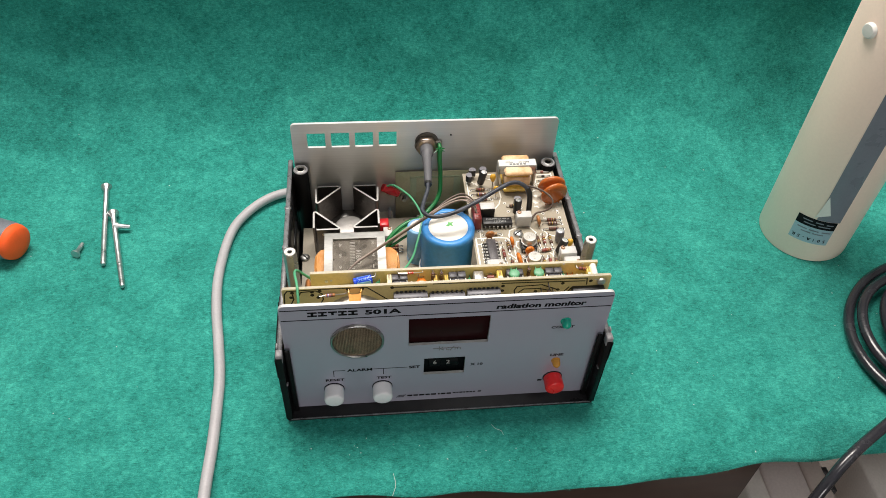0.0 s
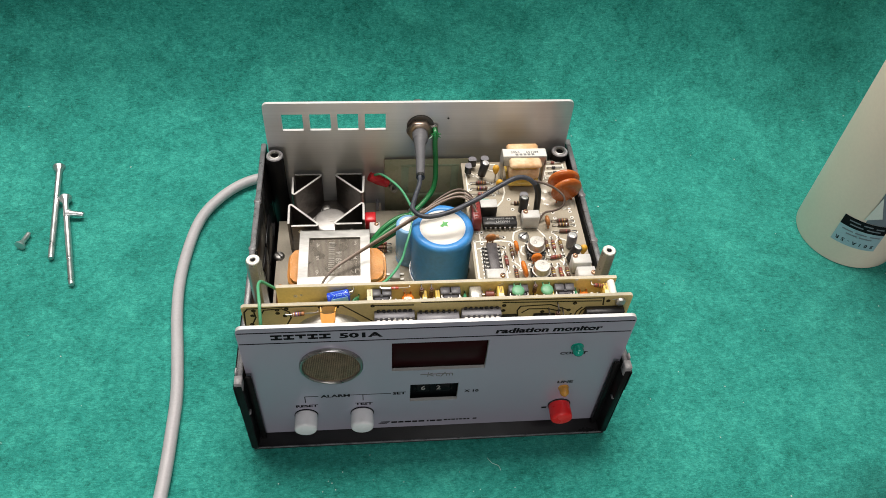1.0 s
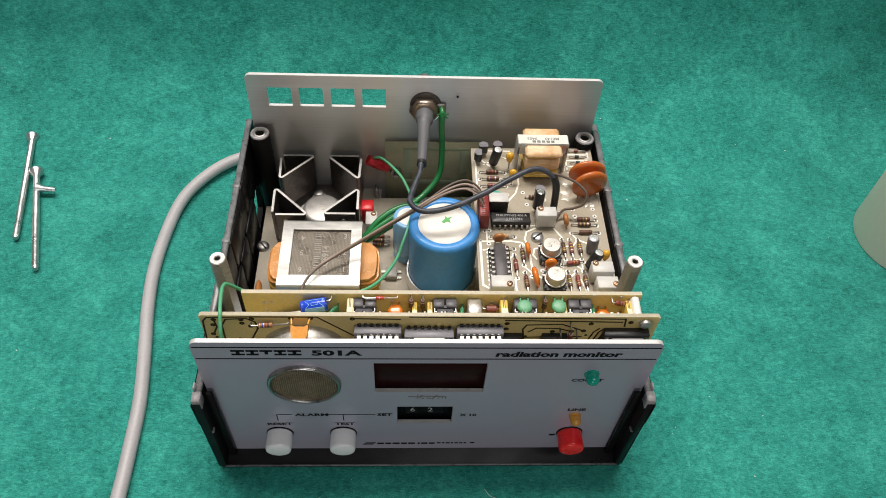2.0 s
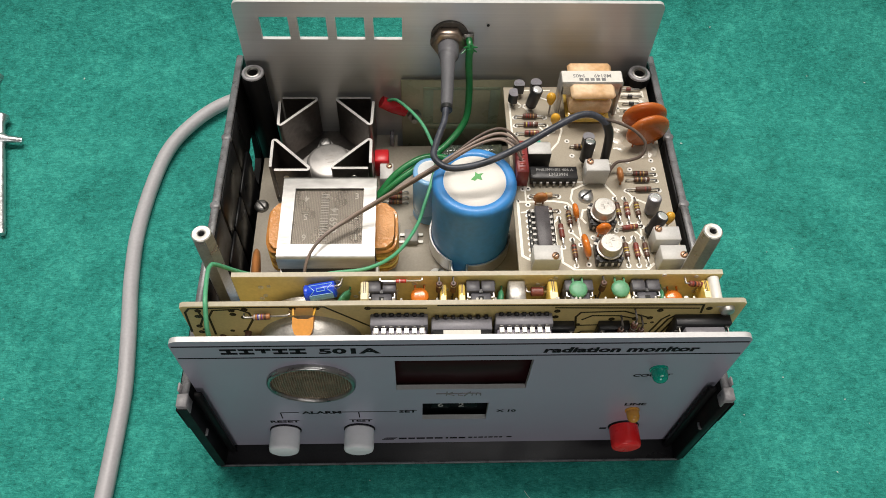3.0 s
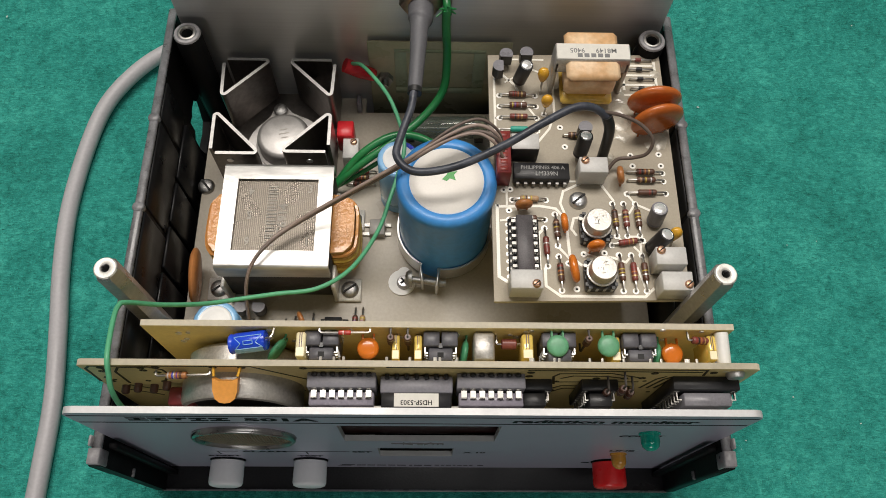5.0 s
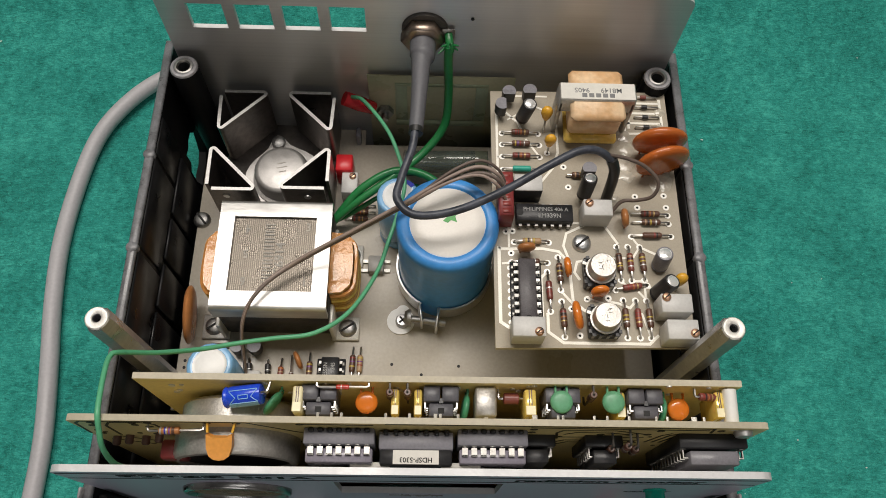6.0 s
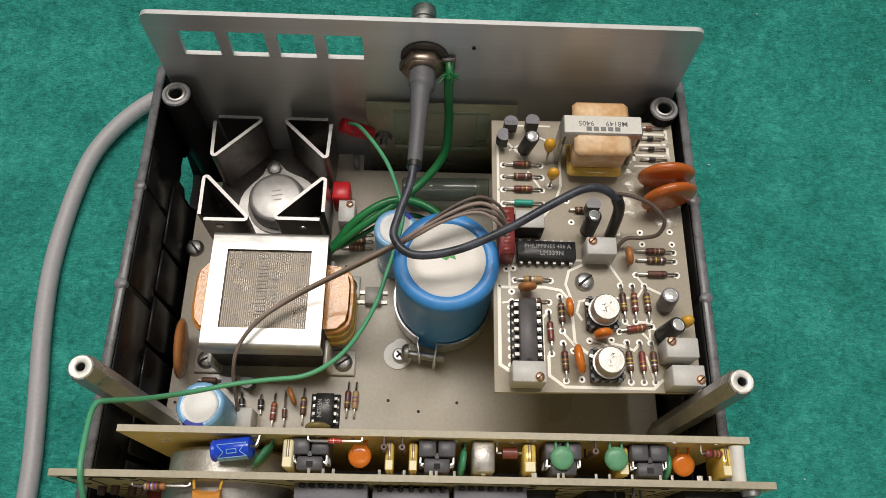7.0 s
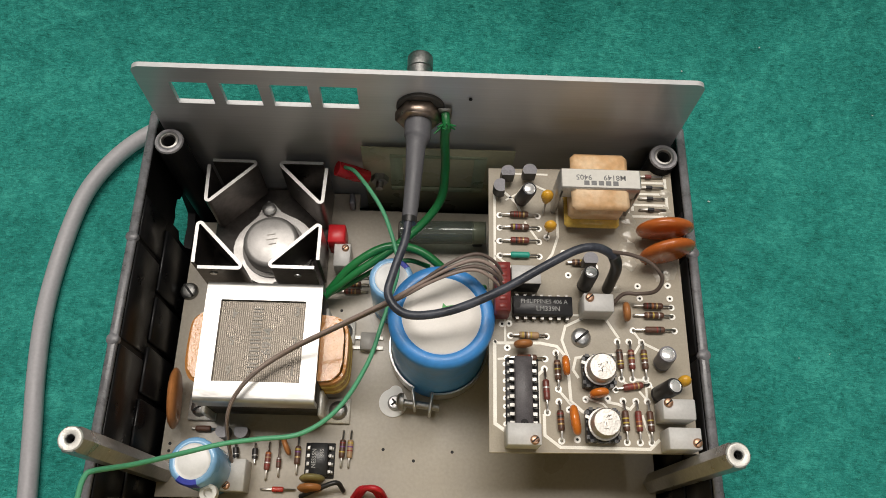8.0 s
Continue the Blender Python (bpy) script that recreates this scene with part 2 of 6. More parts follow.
mk("slate_cable", (0.035, 0.040, 0.055), 0.40, var=0.35, sc=(1200, 160), bump=0.2, ramp=(0.06, 0.066, 0.085))
mk("wire_black", (0.02, 0.02, 0.02), 0.4, var=0.2)
mk("wire_green", (0.018, 0.20, 0.055), 0.34, var=0.15, coat=0.15)
mk("wire_mint", (0.10, 0.40, 0.21), 0.4, var=0.12)
mk("wire_taupe", (0.32, 0.245, 0.21), 0.45, var=0.15)
mk("wire_umber", (0.14, 0.105, 0.088), 0.45, var=0.15)
mk("wire_red", (0.50, 0.02, 0.03), 0.35, var=0.1)
mk("olive_sheet", (0.46, 0.44, 0.29), 0.3, var=0.12, sc=(500, 30), bump=0.05, coat=0.15)
mk("glass", (0.30, 0.35, 0.30), 0.08, var=0.03, bump=0.0, alpha=0.75, rv=0.04)
mk("mains_grey", (0.41, 0.395, 0.41), 0.48, var=0.10, sc=(900, 60), bump=0.08)
mk("cable_black", (0.026, 0.026, 0.032), 0.22, var=0.25, sc=(900, 60), bump=0.05, spec=0.6)
mk("tube_cream", (0.94, 0.75, 0.63), 0.40, var=0.04, sc=(600, 15), bump=0.03)
mk("tape_grey", (0.19, 0.21, 0.25), 0.34, var=0.08)
mk("label_blue", (0.36, 0.50, 0.58), 0.35, metal=0.1, var=0.08)
mk("driver_black", (0.16, 0.16, 0.185), 0.5, var=0.2)
mk("driver_orange", (0.98, 0.125, 0.028), 0.55, var=0.05, spec=0.2)
mk("nylon", (0.78, 0.77, 0.73), 0.45, var=0.05)
mk("hose_grey", (0.74, 0.72, 0.69), 0.4, var=0.1)
mk("appliance_taupe", (0.74, 0.66, 0.64), 0.5, var=0.1, sc=(500, 12))
mk("appliance_beige", (0.60, 0.52, 0.48), 0.5, var=0.1, sc=(500, 12))
mk("appliance_white", (0.82, 0.77, 0.73), 0.5, var=0.1, sc=(500, 12))
mk("wall_paint", (0.34, 0.34, 0.34), 0.8, var=0.05, sc=(120, 3))
mk("floor_dark", (0.17, 0.15, 0.135), 0.6, var=0.3, sc=(200, 6))
mk("apron_wood", (0.045, 0.022, 0.014), 0.45, var=0.35, sc=(160, 20), stretch=(0.15, 1, 1), bump=0.1)
mk("table_wood", (0.20, 0.12, 0.07), 0.5, var=0.3, sc=(200, 15), stretch=(0.2, 1, 1))
mk("lamp_housing", (0.75, 0.75, 0.75), 0.5, var=0.04)
mk("lint", (0.55, 0.62, 0.58), 0.8, var=0.1)

# ---- mesh tools (millimetres) ----


class G:
    """A mesh under construction, in millimetres, with a material name for each face."""

    def __init__(self):
        self.v, self.f, self.m, self.s = [], [], [], []

    def face(self, pts, mat, smooth=False):
        k = len(self.v)
        self.v += [tuple(p) for p in pts]
        self.f.append(tuple(range(k, k + len(pts))))
        self.m.append(mat)
        self.s.append(smooth)

    def quads(self, rings, mat, smooth=True, closed=True):
        k = len(self.v)
        n = len(rings[0])
        for r in rings:
            self.v += [tuple(p) for p in r]
        for i in range(len(rings) - 1):
            for j in range(n if closed else n - 1):
                a, b = k + i * n + j, k + i * n + (j + 1) % n
                self.f.append((a, b, b + n, a + n))
                self.m.append(mat)
                self.s.append(smooth)

    def box(self, c, size, mat, ch=0.0, rz=0.0, sides=None):
        hx, hy, hz = (a / 2 for a in size)
        ch = min(ch, hx * 0.9, hy * 0.9, hz * 0.9)
        cr, sr = math.cos(radians(rz)), math.sin(radians(rz))

        def put(p):
            return (c[0] + p[0] * cr - p[1] * sr, c[1] + p[0] * sr + p[1] * cr, c[2] + p[2])
        bm = bmesh.new()
        bmesh.ops.create_cube(bm, size=1.0)
        for v in bm.verts:
            v.co = Vector((v.co.x * 2 * hx, v.co.y * 2 * hy, v.co.z * 2 * hz))
        if ch > 0:
            bmesh.ops.bevel(bm, geom=bm.edges[:], offset=ch, segments=1, affect="EDGES", profile=0.5)
        for f in bm.faces:
            m = mat
            if sides and abs(f.normal.z) < 0.5:
                m = sides
            self.face([put(v.co) for v in f.verts], m)
        bm.free()

    def prism(self, poly, z0, z1, mat, side=None, bottom=True):
        self.face([(x, y, z1) for x, y in poly], mat)
        if bottom:
            self.face([(x, y, z0) for x, y in reversed(poly)], mat)
        for i in range(len(poly)):
            (a, b), (c, d) = poly[i], poly[(i + 1) % len(poly)]
            self.face([(a, b, z0), (c, d, z0), (c, d, z1), (a, b, z1)], side or mat)

    def lathe(self, prof, p=(0, 0, 0), d=(0, 0, 1), mat="zinc", n=16, squash=(1, 1), mats=None):
        q = Vector((0, 0, 1)).rotation_difference(Vector(d).normalized())
        p = Vector(p)

        def ring(r, h):
            return [p + q @ Vector((r * squash[0] * math.cos(2 * math.pi * j / n), r * squash[1] * math.sin(2 * math.pi * j / n), h)) for j in range(n)]
        for i in range(len(prof) - 1):
            (r0, h0), (r1, h1) = prof[i], prof[i + 1]
            m = mats[i] if mats else mat
            if r0 < 1e-6 and r1 < 1e-6:
                continue
            if r0 < 1e-6:
                self.face(list(reversed(ring(r1, h1))) if h1 >= h0 else ring(r1, h1), m) if abs(h1 - h0) < 1e-6 else self.quads([ring(1e-4, h0), ring(r1, h1)], m)
            elif r1 < 1e-6 and abs(h1 - h0) < 1e-6:
                self.face(ring(r0, h0), m)
            else:
                self.quads([ring(r0, h0), ring(max(r1, 1e-4), h1)], m)

    def cyl(self, a, b, r, mat, n=10, r2=None, cap=None):
        a, b = Vector(a), Vector(b)
        h = (b - a).length
        r2 = r if r2 is None else r2
        self.lathe([(0, 0), (r, 0), (r2, h), (0, h)], a, b - a, mat, n, mats=[cap or mat, mat, cap or mat])

    def tube(self, pts, r, mat, n=8, steps=8, radii=None, smooth_path=True):
        P = [Vector(p) for p in pts]
        R = list(radii) if radii else [r] * len(P)
        path, rad = [], []
        if smooth_path and len(P) > 2:
            Q = [2 * P[0] - P[1], *P, 2 * P[-1] - P[-2]]
            for i in range(1, len(Q) - 2):
                for k in range(steps):
                    t = k / steps
                    path.append(0.5 * (2 * Q[i] + (Q[i + 1] - Q[i - 1]) * t + (2 * Q[i - 1] - 5 * Q[i] + 4 * Q[i + 1] - Q[i + 2]) * t * t + (3 * Q[i] - Q[i - 1] - 3 * Q[i + 1] + Q[i + 2]) * t ** 3))
                    rad.append(R[i - 1] * (1 - t) + R[i] * t)
            path.append(P[-1])
            rad.append(R[-1])
        else:
            path, rad = P, R
        T = [(path[min(i + 1, len(path) - 1)] - path[max(i - 1, 0)]).normalized() for i in range(len(path))]
        u = T[0].orthogonal().normalized()
        rings = []
        for i, (p, t) in enumerate(zip(path, T)):
            u = (u - t * u.dot(t)).normalized()
            w = t.cross(u)
            rings.append([p + rad[i] * (u * math.cos(2 * math.pi * j / n) + w * math.sin(2 * math.pi * j / n)) for j in range(n)])
        self.quads(rings, mat)
        self.face(list(reversed(rings[0])), mat)
        self.face(rings[-1], mat)
        return path

    def strip(self, pts, w, z, mat, h=0.12):
        """A flat run of copper of width w on the plane z."""
        P = [Vector((*p, 0)) for p in pts]
        L, Rr = [], []
        for i, p in enumerate(P):
            a = (P[i] - P[i - 1]).normalized() if i else (P[1] - P[0]).normalized()
            b = (P[i + 1] - P[i]).normalized() if i < len(P) - 1 else a
            t = (a + b).normalized()
            k = 1 / max(0.5, t.dot(a))
            nrm = Vector((-t.y, t.x, 0)) * (w / 2 * k)
            L.append(p + nrm)
            Rr.append(p - nrm)
        for i in range(len(P) - 1):
            a, b, c, d = L[i], Rr[i], Rr[i + 1], L[i + 1]
            top = [Vector((q.x, q.y, z + h)) for q in (a, b, c, d)]
            self.face(top, mat)
            self.face([(a.x, a.y, z), (d.x, d.y, z), top[3], top[0]], mat)
            self.face([(c.x, c.y, z), (b.x, b.y, z), top[1], top[2]], mat)

    def ringpad(self, x, y, z, r0, r1, mat, h=0.16, n=12, hole="hole_dark"):
        a = [(x + r1 * math.cos(2 * math.pi * j / n), y + r1 * math.sin(2 * math.pi * j / n)) for j in range(n)]
        b = [(x + r0 * math.cos(2 * math.pi * j / n), y + r0 * math.sin(2 * math.pi * j / n)) for j in range(n)]
        for j in range(n):
            k = (j + 1) % n
            self.face([(*a[j], z + h), (*a[k], z + h), (*b[k], z + h), (*b[j], z + h)], mat)
            self.face([(*a[j], z), (*a[k], z), (*a[k], z + h), (*a[j], z + h)], mat)
        self.face([(*q, z + 0.03) for q in b], hole)

    def apply(self, m, start=0):
        self.v[start:] = [tuple(m @ Vector(p)) for p in self.v[start:]]
        return self

    def build(self, name, parent=None, label="", category="", group="", kind="", m=None):
        if m is not None:
            self.apply(m)
        me = bpy.data.meshes.new(name)
        me.from_pydata([(a * 0.001, b * 0.001, c * 0.001) for a, b, c in self.v], [], self.f)
        names = list(dict.fromkeys(self.m))
        for nme in names:
            me.materials.append(MATS[nme])
        idx = {nme: i for i, nme in enumerate(names)}
        me.polygons.foreach_set("material_index", [idx[q] for q in self.m])
        me.update()
        bm = bmesh.new()
        bm.from_mesh(me)
        bmesh.ops.remove_doubles(bm, verts=bm.verts[:], dist=2e-6)
        bmesh.ops.recalc_face_normals(bm, faces=bm.faces[:])
        bm.to_mesh(me)
        bm.free()
        me.shade_smooth()
        me.set_sharp_from_angle(angle=radians(48))
        me.update()
        ob = new(name, me)
        if parent:
            ob.parent = parent
        return tagged(ob, label, category, group, kind)


def text_into(g, s, x, y, z, h, mat, wide=1.0, m=None, slant=0.0, align="LEFT", bold=0.02):
    """Letters of the built-in font, h mm high, flat on the plane z of g, then turned by m."""
    cu = bpy.data.curves.new("letters", "FONT")
    cu.body, cu.size, cu.shear, cu.align_x = s, h * 1.38, slant, align
    cu.resolution_u, cu.offset = 2, bold * h
    ob = bpy.data.objects.new("letters", cu)
    me = bpy.data.meshes.new_from_object(ob)
    k = len(g.v)
    for v in me.vertices:
        p = Vector((x + v.co.x * wide, y + v.co.y, z))
        g.v.append(tuple(m @ p) if m else tuple(p))
    for p in me.polygons:
        g.f.append(tuple(k + i for i in p.vertices))
        g.m.append(mat)
        g.s.append(False)
    bpy.data.objects.remove(ob)
    bpy.data.meshes.remove(me)
    bpy.data.curves.remove(cu)


def plate(g, x0, x1, z0, z1, y0, y1, holes, front, back, edge, r=3.0, hole_edge=None):
    """An upright sheet from y0 (its front) to y1 with rounded upper corners and square holes."""
    xs = sorted({x0, x0 + r, x1 - r, x1, *[h[0] for h in holes], *[h[1] for h in holes]})
    zs = sorted({z0, z1 - r, z1, *[h[2] for h in holes], *[h[3] for h in holes]})

    def solid(a, b):
        return not any(h[0] <= a < h[1] and h[2] <= b < h[3] for h in holes)
    for i in range(len(xs) - 1):
        for j in range(len(zs) - 1):
            a, b, c, d = xs[i], xs[i + 1], zs[j], zs[j + 1]
            if not solid(a, c):
                continue
            if j == len(zs) - 2 and (i == 0 or i == len(xs) - 2):
                s = 1 if i == 0 else -1
                cx, cz = (b if i == 0 else a), c
                arc = [(cx - s * r * math.cos(t * math.pi / 12), cz + r * math.sin(t * math.pi / 12)) for t in range(7)]
                poly = [(cx, cz), *arc]
                for k in range(6):
                    (p, q), (u, w) = arc[k], arc[k + 1]
                    g.face([(p, y0, q), (p, y1, q), (u, y1, w), (u, y0, w)], edge)
                g.face([(p, y0, q) for p, q in poly], front)
                g.face([(p, y1, q) for p, q in poly], back)
                continue
            g.face([(a, y0, c), (b, y0, c), (b, y0, d), (a, y0, d)], front)
            g.face([(a, y1, c), (a, y1, d), (b, y1, d), (b, y1, c)], back)
    for h in holes:
        a, b, c, d = h
        e = hole_edge or edge
        g.face([(a, y0, c), (a, y1, c), (b, y1, c), (b, y0, c)], e)
        g.face([(a, y0, d), (a, y1, d), (b, y1, d), (b, y0, d)], e)
        g.face([(a, y0, c), (a, y1, c), (a, y1, d), (a, y0, d)], e)
        g.face([(b, y0, c), (b, y1, c), (b, y1, d), (b, y0, d)], e)
    g.face([(x0 + r, y0, z1), (x1 - r, y0, z1), (x1 - r, y1, z1), (x0 + r, y1, z1)], edge)
    g.face([(x0, y0, z0), (x0, y0, z1 - r), (x0, y1, z1 - r), (x0, y1, z0)], edge)
    g.face([(x1, y0, z0), (x1, y1, z0), (x1, y1, z1 - r), (x1, y0, z1 - r)], edge)
    g.face([(x0, y0, z0), (x0, y1, z0), (x1, y1, z0), (x1, y0, z0)], edge)


# ---- the setting ----
def cove(y):
    """Height of the cloth's rise behind the table, in mm."""
    u = y - 155
    return 0.0 if u <= 0 else 120 - math.sqrt(max(0, 120 ** 2 - u * u))


def felt_relief(x, y, z):
    """How far the cloth lies off its smooth run: broad swells and a few soft wrinkles, flat under the things that stand on it."""
    q = y + z
    swell = 2.4 * noise.noise(Vector((x * 0.008, q * 0.009, 0.3))) + 1.7 * noise.noise(Vector((x * 0.021, q * 0.024, 4.0)))
    ridge = 1.0 - abs(noise.noise(Vector((x * 0.0065 + 3.0, q * 0.012 + x * 0.004, 8.0)))) * 2.6
    ripple = 0.4 * noise.noise(Vector((x * 0.07, q * 0.075, 2.0)))
    hem = min(1.0, max(0.0, (x - 60) / 90)) * math.exp(-((y + 28 + 0.03 * (x - 150) + 4 * math.sin(x * 0.03)) / 7.5) ** 2)
    free = min(1.0, max(0.0, (abs(x - 1) - 92) / 50.0, (y - 156) / 40.0, (-12 - y) / 26.0))
    for cx, cy, rad in ((279.5, 126, 40), (-217, 145, 34), (-300, 140, 45), (341, 13, 78)):
        free *= min(1.0, max(0.12, (math.hypot(x - cx, y - cy) - rad) / 40))
    if y < 165:
        free *= min(1.0, max(0.2, (abs(x + 134) - 4) / 40))
    return (swell + 2.0 * max(0.0, ridge) ** 3 + ripple) * free + 1.7 * hem * free - 0.2 * (1 - free)


def felt_grid():
    """Points of the cloth, row by row from its front edge up the backdrop, in mm."""
    front = -54
    prof = [(front + 0.6, -3.0), (front - 1.2, -2.6), (front - 1.6, -1.2)] + [(front + i * 4, 0.0) for i in range(54)]
    prof += [(155 + 120 * math.sin(radians(a)), 120 - 120 * math.cos(radians(a))) for a in range(2, 91, 2)]
    prof += [(275 + k * 1.5, 120 + 12 * k) for k in range(1, 10)]
    xs = [-800 + 40 * i for i in range(11)] + [-392 + 8 * i for i in range(99)] + [400 + 40 * i for i in range(11)]
    rows = []
    for y, z in prof:
        row = []
        for x in xs:
            wob = 0.0
            if y < -30:
                wob = (0.9 * math.sin(x * 0.035 + 0.6) + 0.6 * math.sin(x * 0.11) + 0.06 * max(0, x - 96)) * min(1.0, (-30 - y) / 26)
            fold = 5 * math.sin(x * 0.012 + 1.0) * min(1, (z - 30) / 120) if z > 30 else 0.0
            u = min(1.0, max(0.0, (-16 - y) / 42))
            side = min(1.0, max(0.0, (x + 60) / 180))
            sag = u * u * (2.5 + 9.0 * side * side * (3 - 2 * side) + 3.4 * math.sin(x * 0.03 + 0.4)) + 2.2 * u * u * math.sin(x * 0.075 + y * 0.05)
            lift = felt_relief(x, y, z)
            back = min(1.0, z / 120)
            row.append((x, y + wob + fold - lift * back, z + lift * (1 - back) - sag))
        rows.append(row)
    return rows


def build_cloth():
    rows = felt_grid()
    g = G()
    g.quads(rows, "felt", closed=False)
    cloth = g.build("felt_backdrop", label="green felt cloth covering the table and rising as backdrop", category="cloth", kind="structure")
    # loose fibres: slim blades rooted in the cloth and leaning all ways
    rng = np.random.default_rng(5)
    grid = np.array(rows)[2:]
    nr, nc = grid.shape[:2]
    count = 330000
    c0, c1 = np.searchsorted(grid[0, :, 0], (-340, 372))
    i, j = rng.integers(0, nr - 10, count), rng.integers(c0, c1, count)
    u, v = rng.random((2, count, 1))
    a, b, c, d = grid[i, j], grid[i, j + 1], grid[i + 1, j], grid[i + 1, j + 1]
    root = (a * (1 - u) + b * u) * (1 - v) + (c * (1 - u) + d * u) * v
    across, along = b - a, c - a
    across /= np.linalg.norm(across, axis=1, keepdims=True)
    along /= np.linalg.norm(along, axis=1, keepdims=True)
    up = np.cross(across, along)
    up /= np.linalg.norm(up, axis=1, keepdims=True)
    turn = rng.random((count, 1)) * 2 * np.pi
    flat = across * np.cos(turn) + along * np.sin(turn)
    lean = rng.uniform(0.12, 0.75, (count, 1))
    way = flat * np.cos(lean) + up * np.sin(lean)
    length = rng.uniform(0.7, 2.1, (count, 1))
    side = np.cross(way, up + 0.5 * rng.normal(size=(count, 3)))
    side *= rng.uniform(0.04, 0.09, (count, 1)) / np.linalg.norm(side, axis=1, keepdims=True)
    pts = np.stack([root - side, root + side, root + way * length], 1).reshape(-1, 3) * 0.001
    me = bpy.data.meshes.new("felt_fibres")
    me.vertices.add(3 * count)
    me.vertices.foreach_set("co", pts.ravel())
    me.loops.add(3 * count)
    me.loops.foreach_set("vertex_index", np.arange(3 * count))
    me.polygons.add(count)
    me.polygons.foreach_set("loop_start", np.arange(0, 3 * count, 3))
    me.update(calc_edges=True)
    me.materials.append(MATS["felt_fibre"])
    fibres = new("felt_fibres", me)
    fibres.parent = cloth
    tagged(fibres, "short green wool fibres standing out of the felt", kind="stuff")
    return cloth


def build_room():
    g = G()
    g.box((0, 147, -21), (1500, 306, 11), "table_wood", 1)
    table = g.build("table_top", label="brown wooden table edge under the felt cloth", category="table", kind="structure")
    g = G()
    g.box((-290, -22, -95), (990, 20, 136), "apron_wood", 2)
    g.build("table_apron", table, "dark brown wooden apron below the tabletop")
    for name, c, s, mt in (
            ("floor", (0, -600, -765), (3600, 3800, 30), "floor_dark"),
            ("ceiling", (0, -600, 1665), (3600, 3800, 30), "wall_paint"),
            ("wall_north", (0, 1030, 450), (3600, 40, 2400), "wall_paint"),
            ("wall_west", (-1820, -600, 450), (40, 3700, 2400), "wall_paint"),
            ("wall_east", (1820, -600, 450), (40, 3700, 2400), "wall_paint")):
        g = G()
        g.box(c, s, mt)
        g.build(name, label="plain painted " + name.split("_")[0] + " closing the workshop", category=name.split("_")[0], kind="structure")
    # the wall behind the camera, with an opening added for the low front light
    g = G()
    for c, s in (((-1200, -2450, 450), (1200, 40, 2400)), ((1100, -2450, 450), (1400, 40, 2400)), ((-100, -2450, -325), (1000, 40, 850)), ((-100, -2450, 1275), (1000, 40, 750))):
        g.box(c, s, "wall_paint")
    g.build("wall_south", label="plain painted wall with an opening added for the front light", category="wall", kind="structure")
    # window frame added around that opening, out of view
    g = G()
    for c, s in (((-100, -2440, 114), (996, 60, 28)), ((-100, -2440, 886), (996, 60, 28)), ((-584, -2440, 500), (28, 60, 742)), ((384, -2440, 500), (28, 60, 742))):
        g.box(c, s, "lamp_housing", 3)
    g.build("unseen_window", label="white frame added around the unseen front light", category="window", kind="structure")
    for x, y, w in ((-100, 505, 1440), (400, -750, 1260)):
        g = G()
        g.box((x, y, 1628), (w, 540 if y > 0 else 360, 40), "lamp_housing", 6)
        g.build("ceiling_light", label="white ceiling light housing", category="lamp", group="ceiling lights")


build_cloth()
build_room()

# ---- the instrument ----
monitor = new("radiation_monitor")
tagged(monitor, "opened grey and black bench radiation monitor with bare circuit boards", "instrument")
CX = 1.0


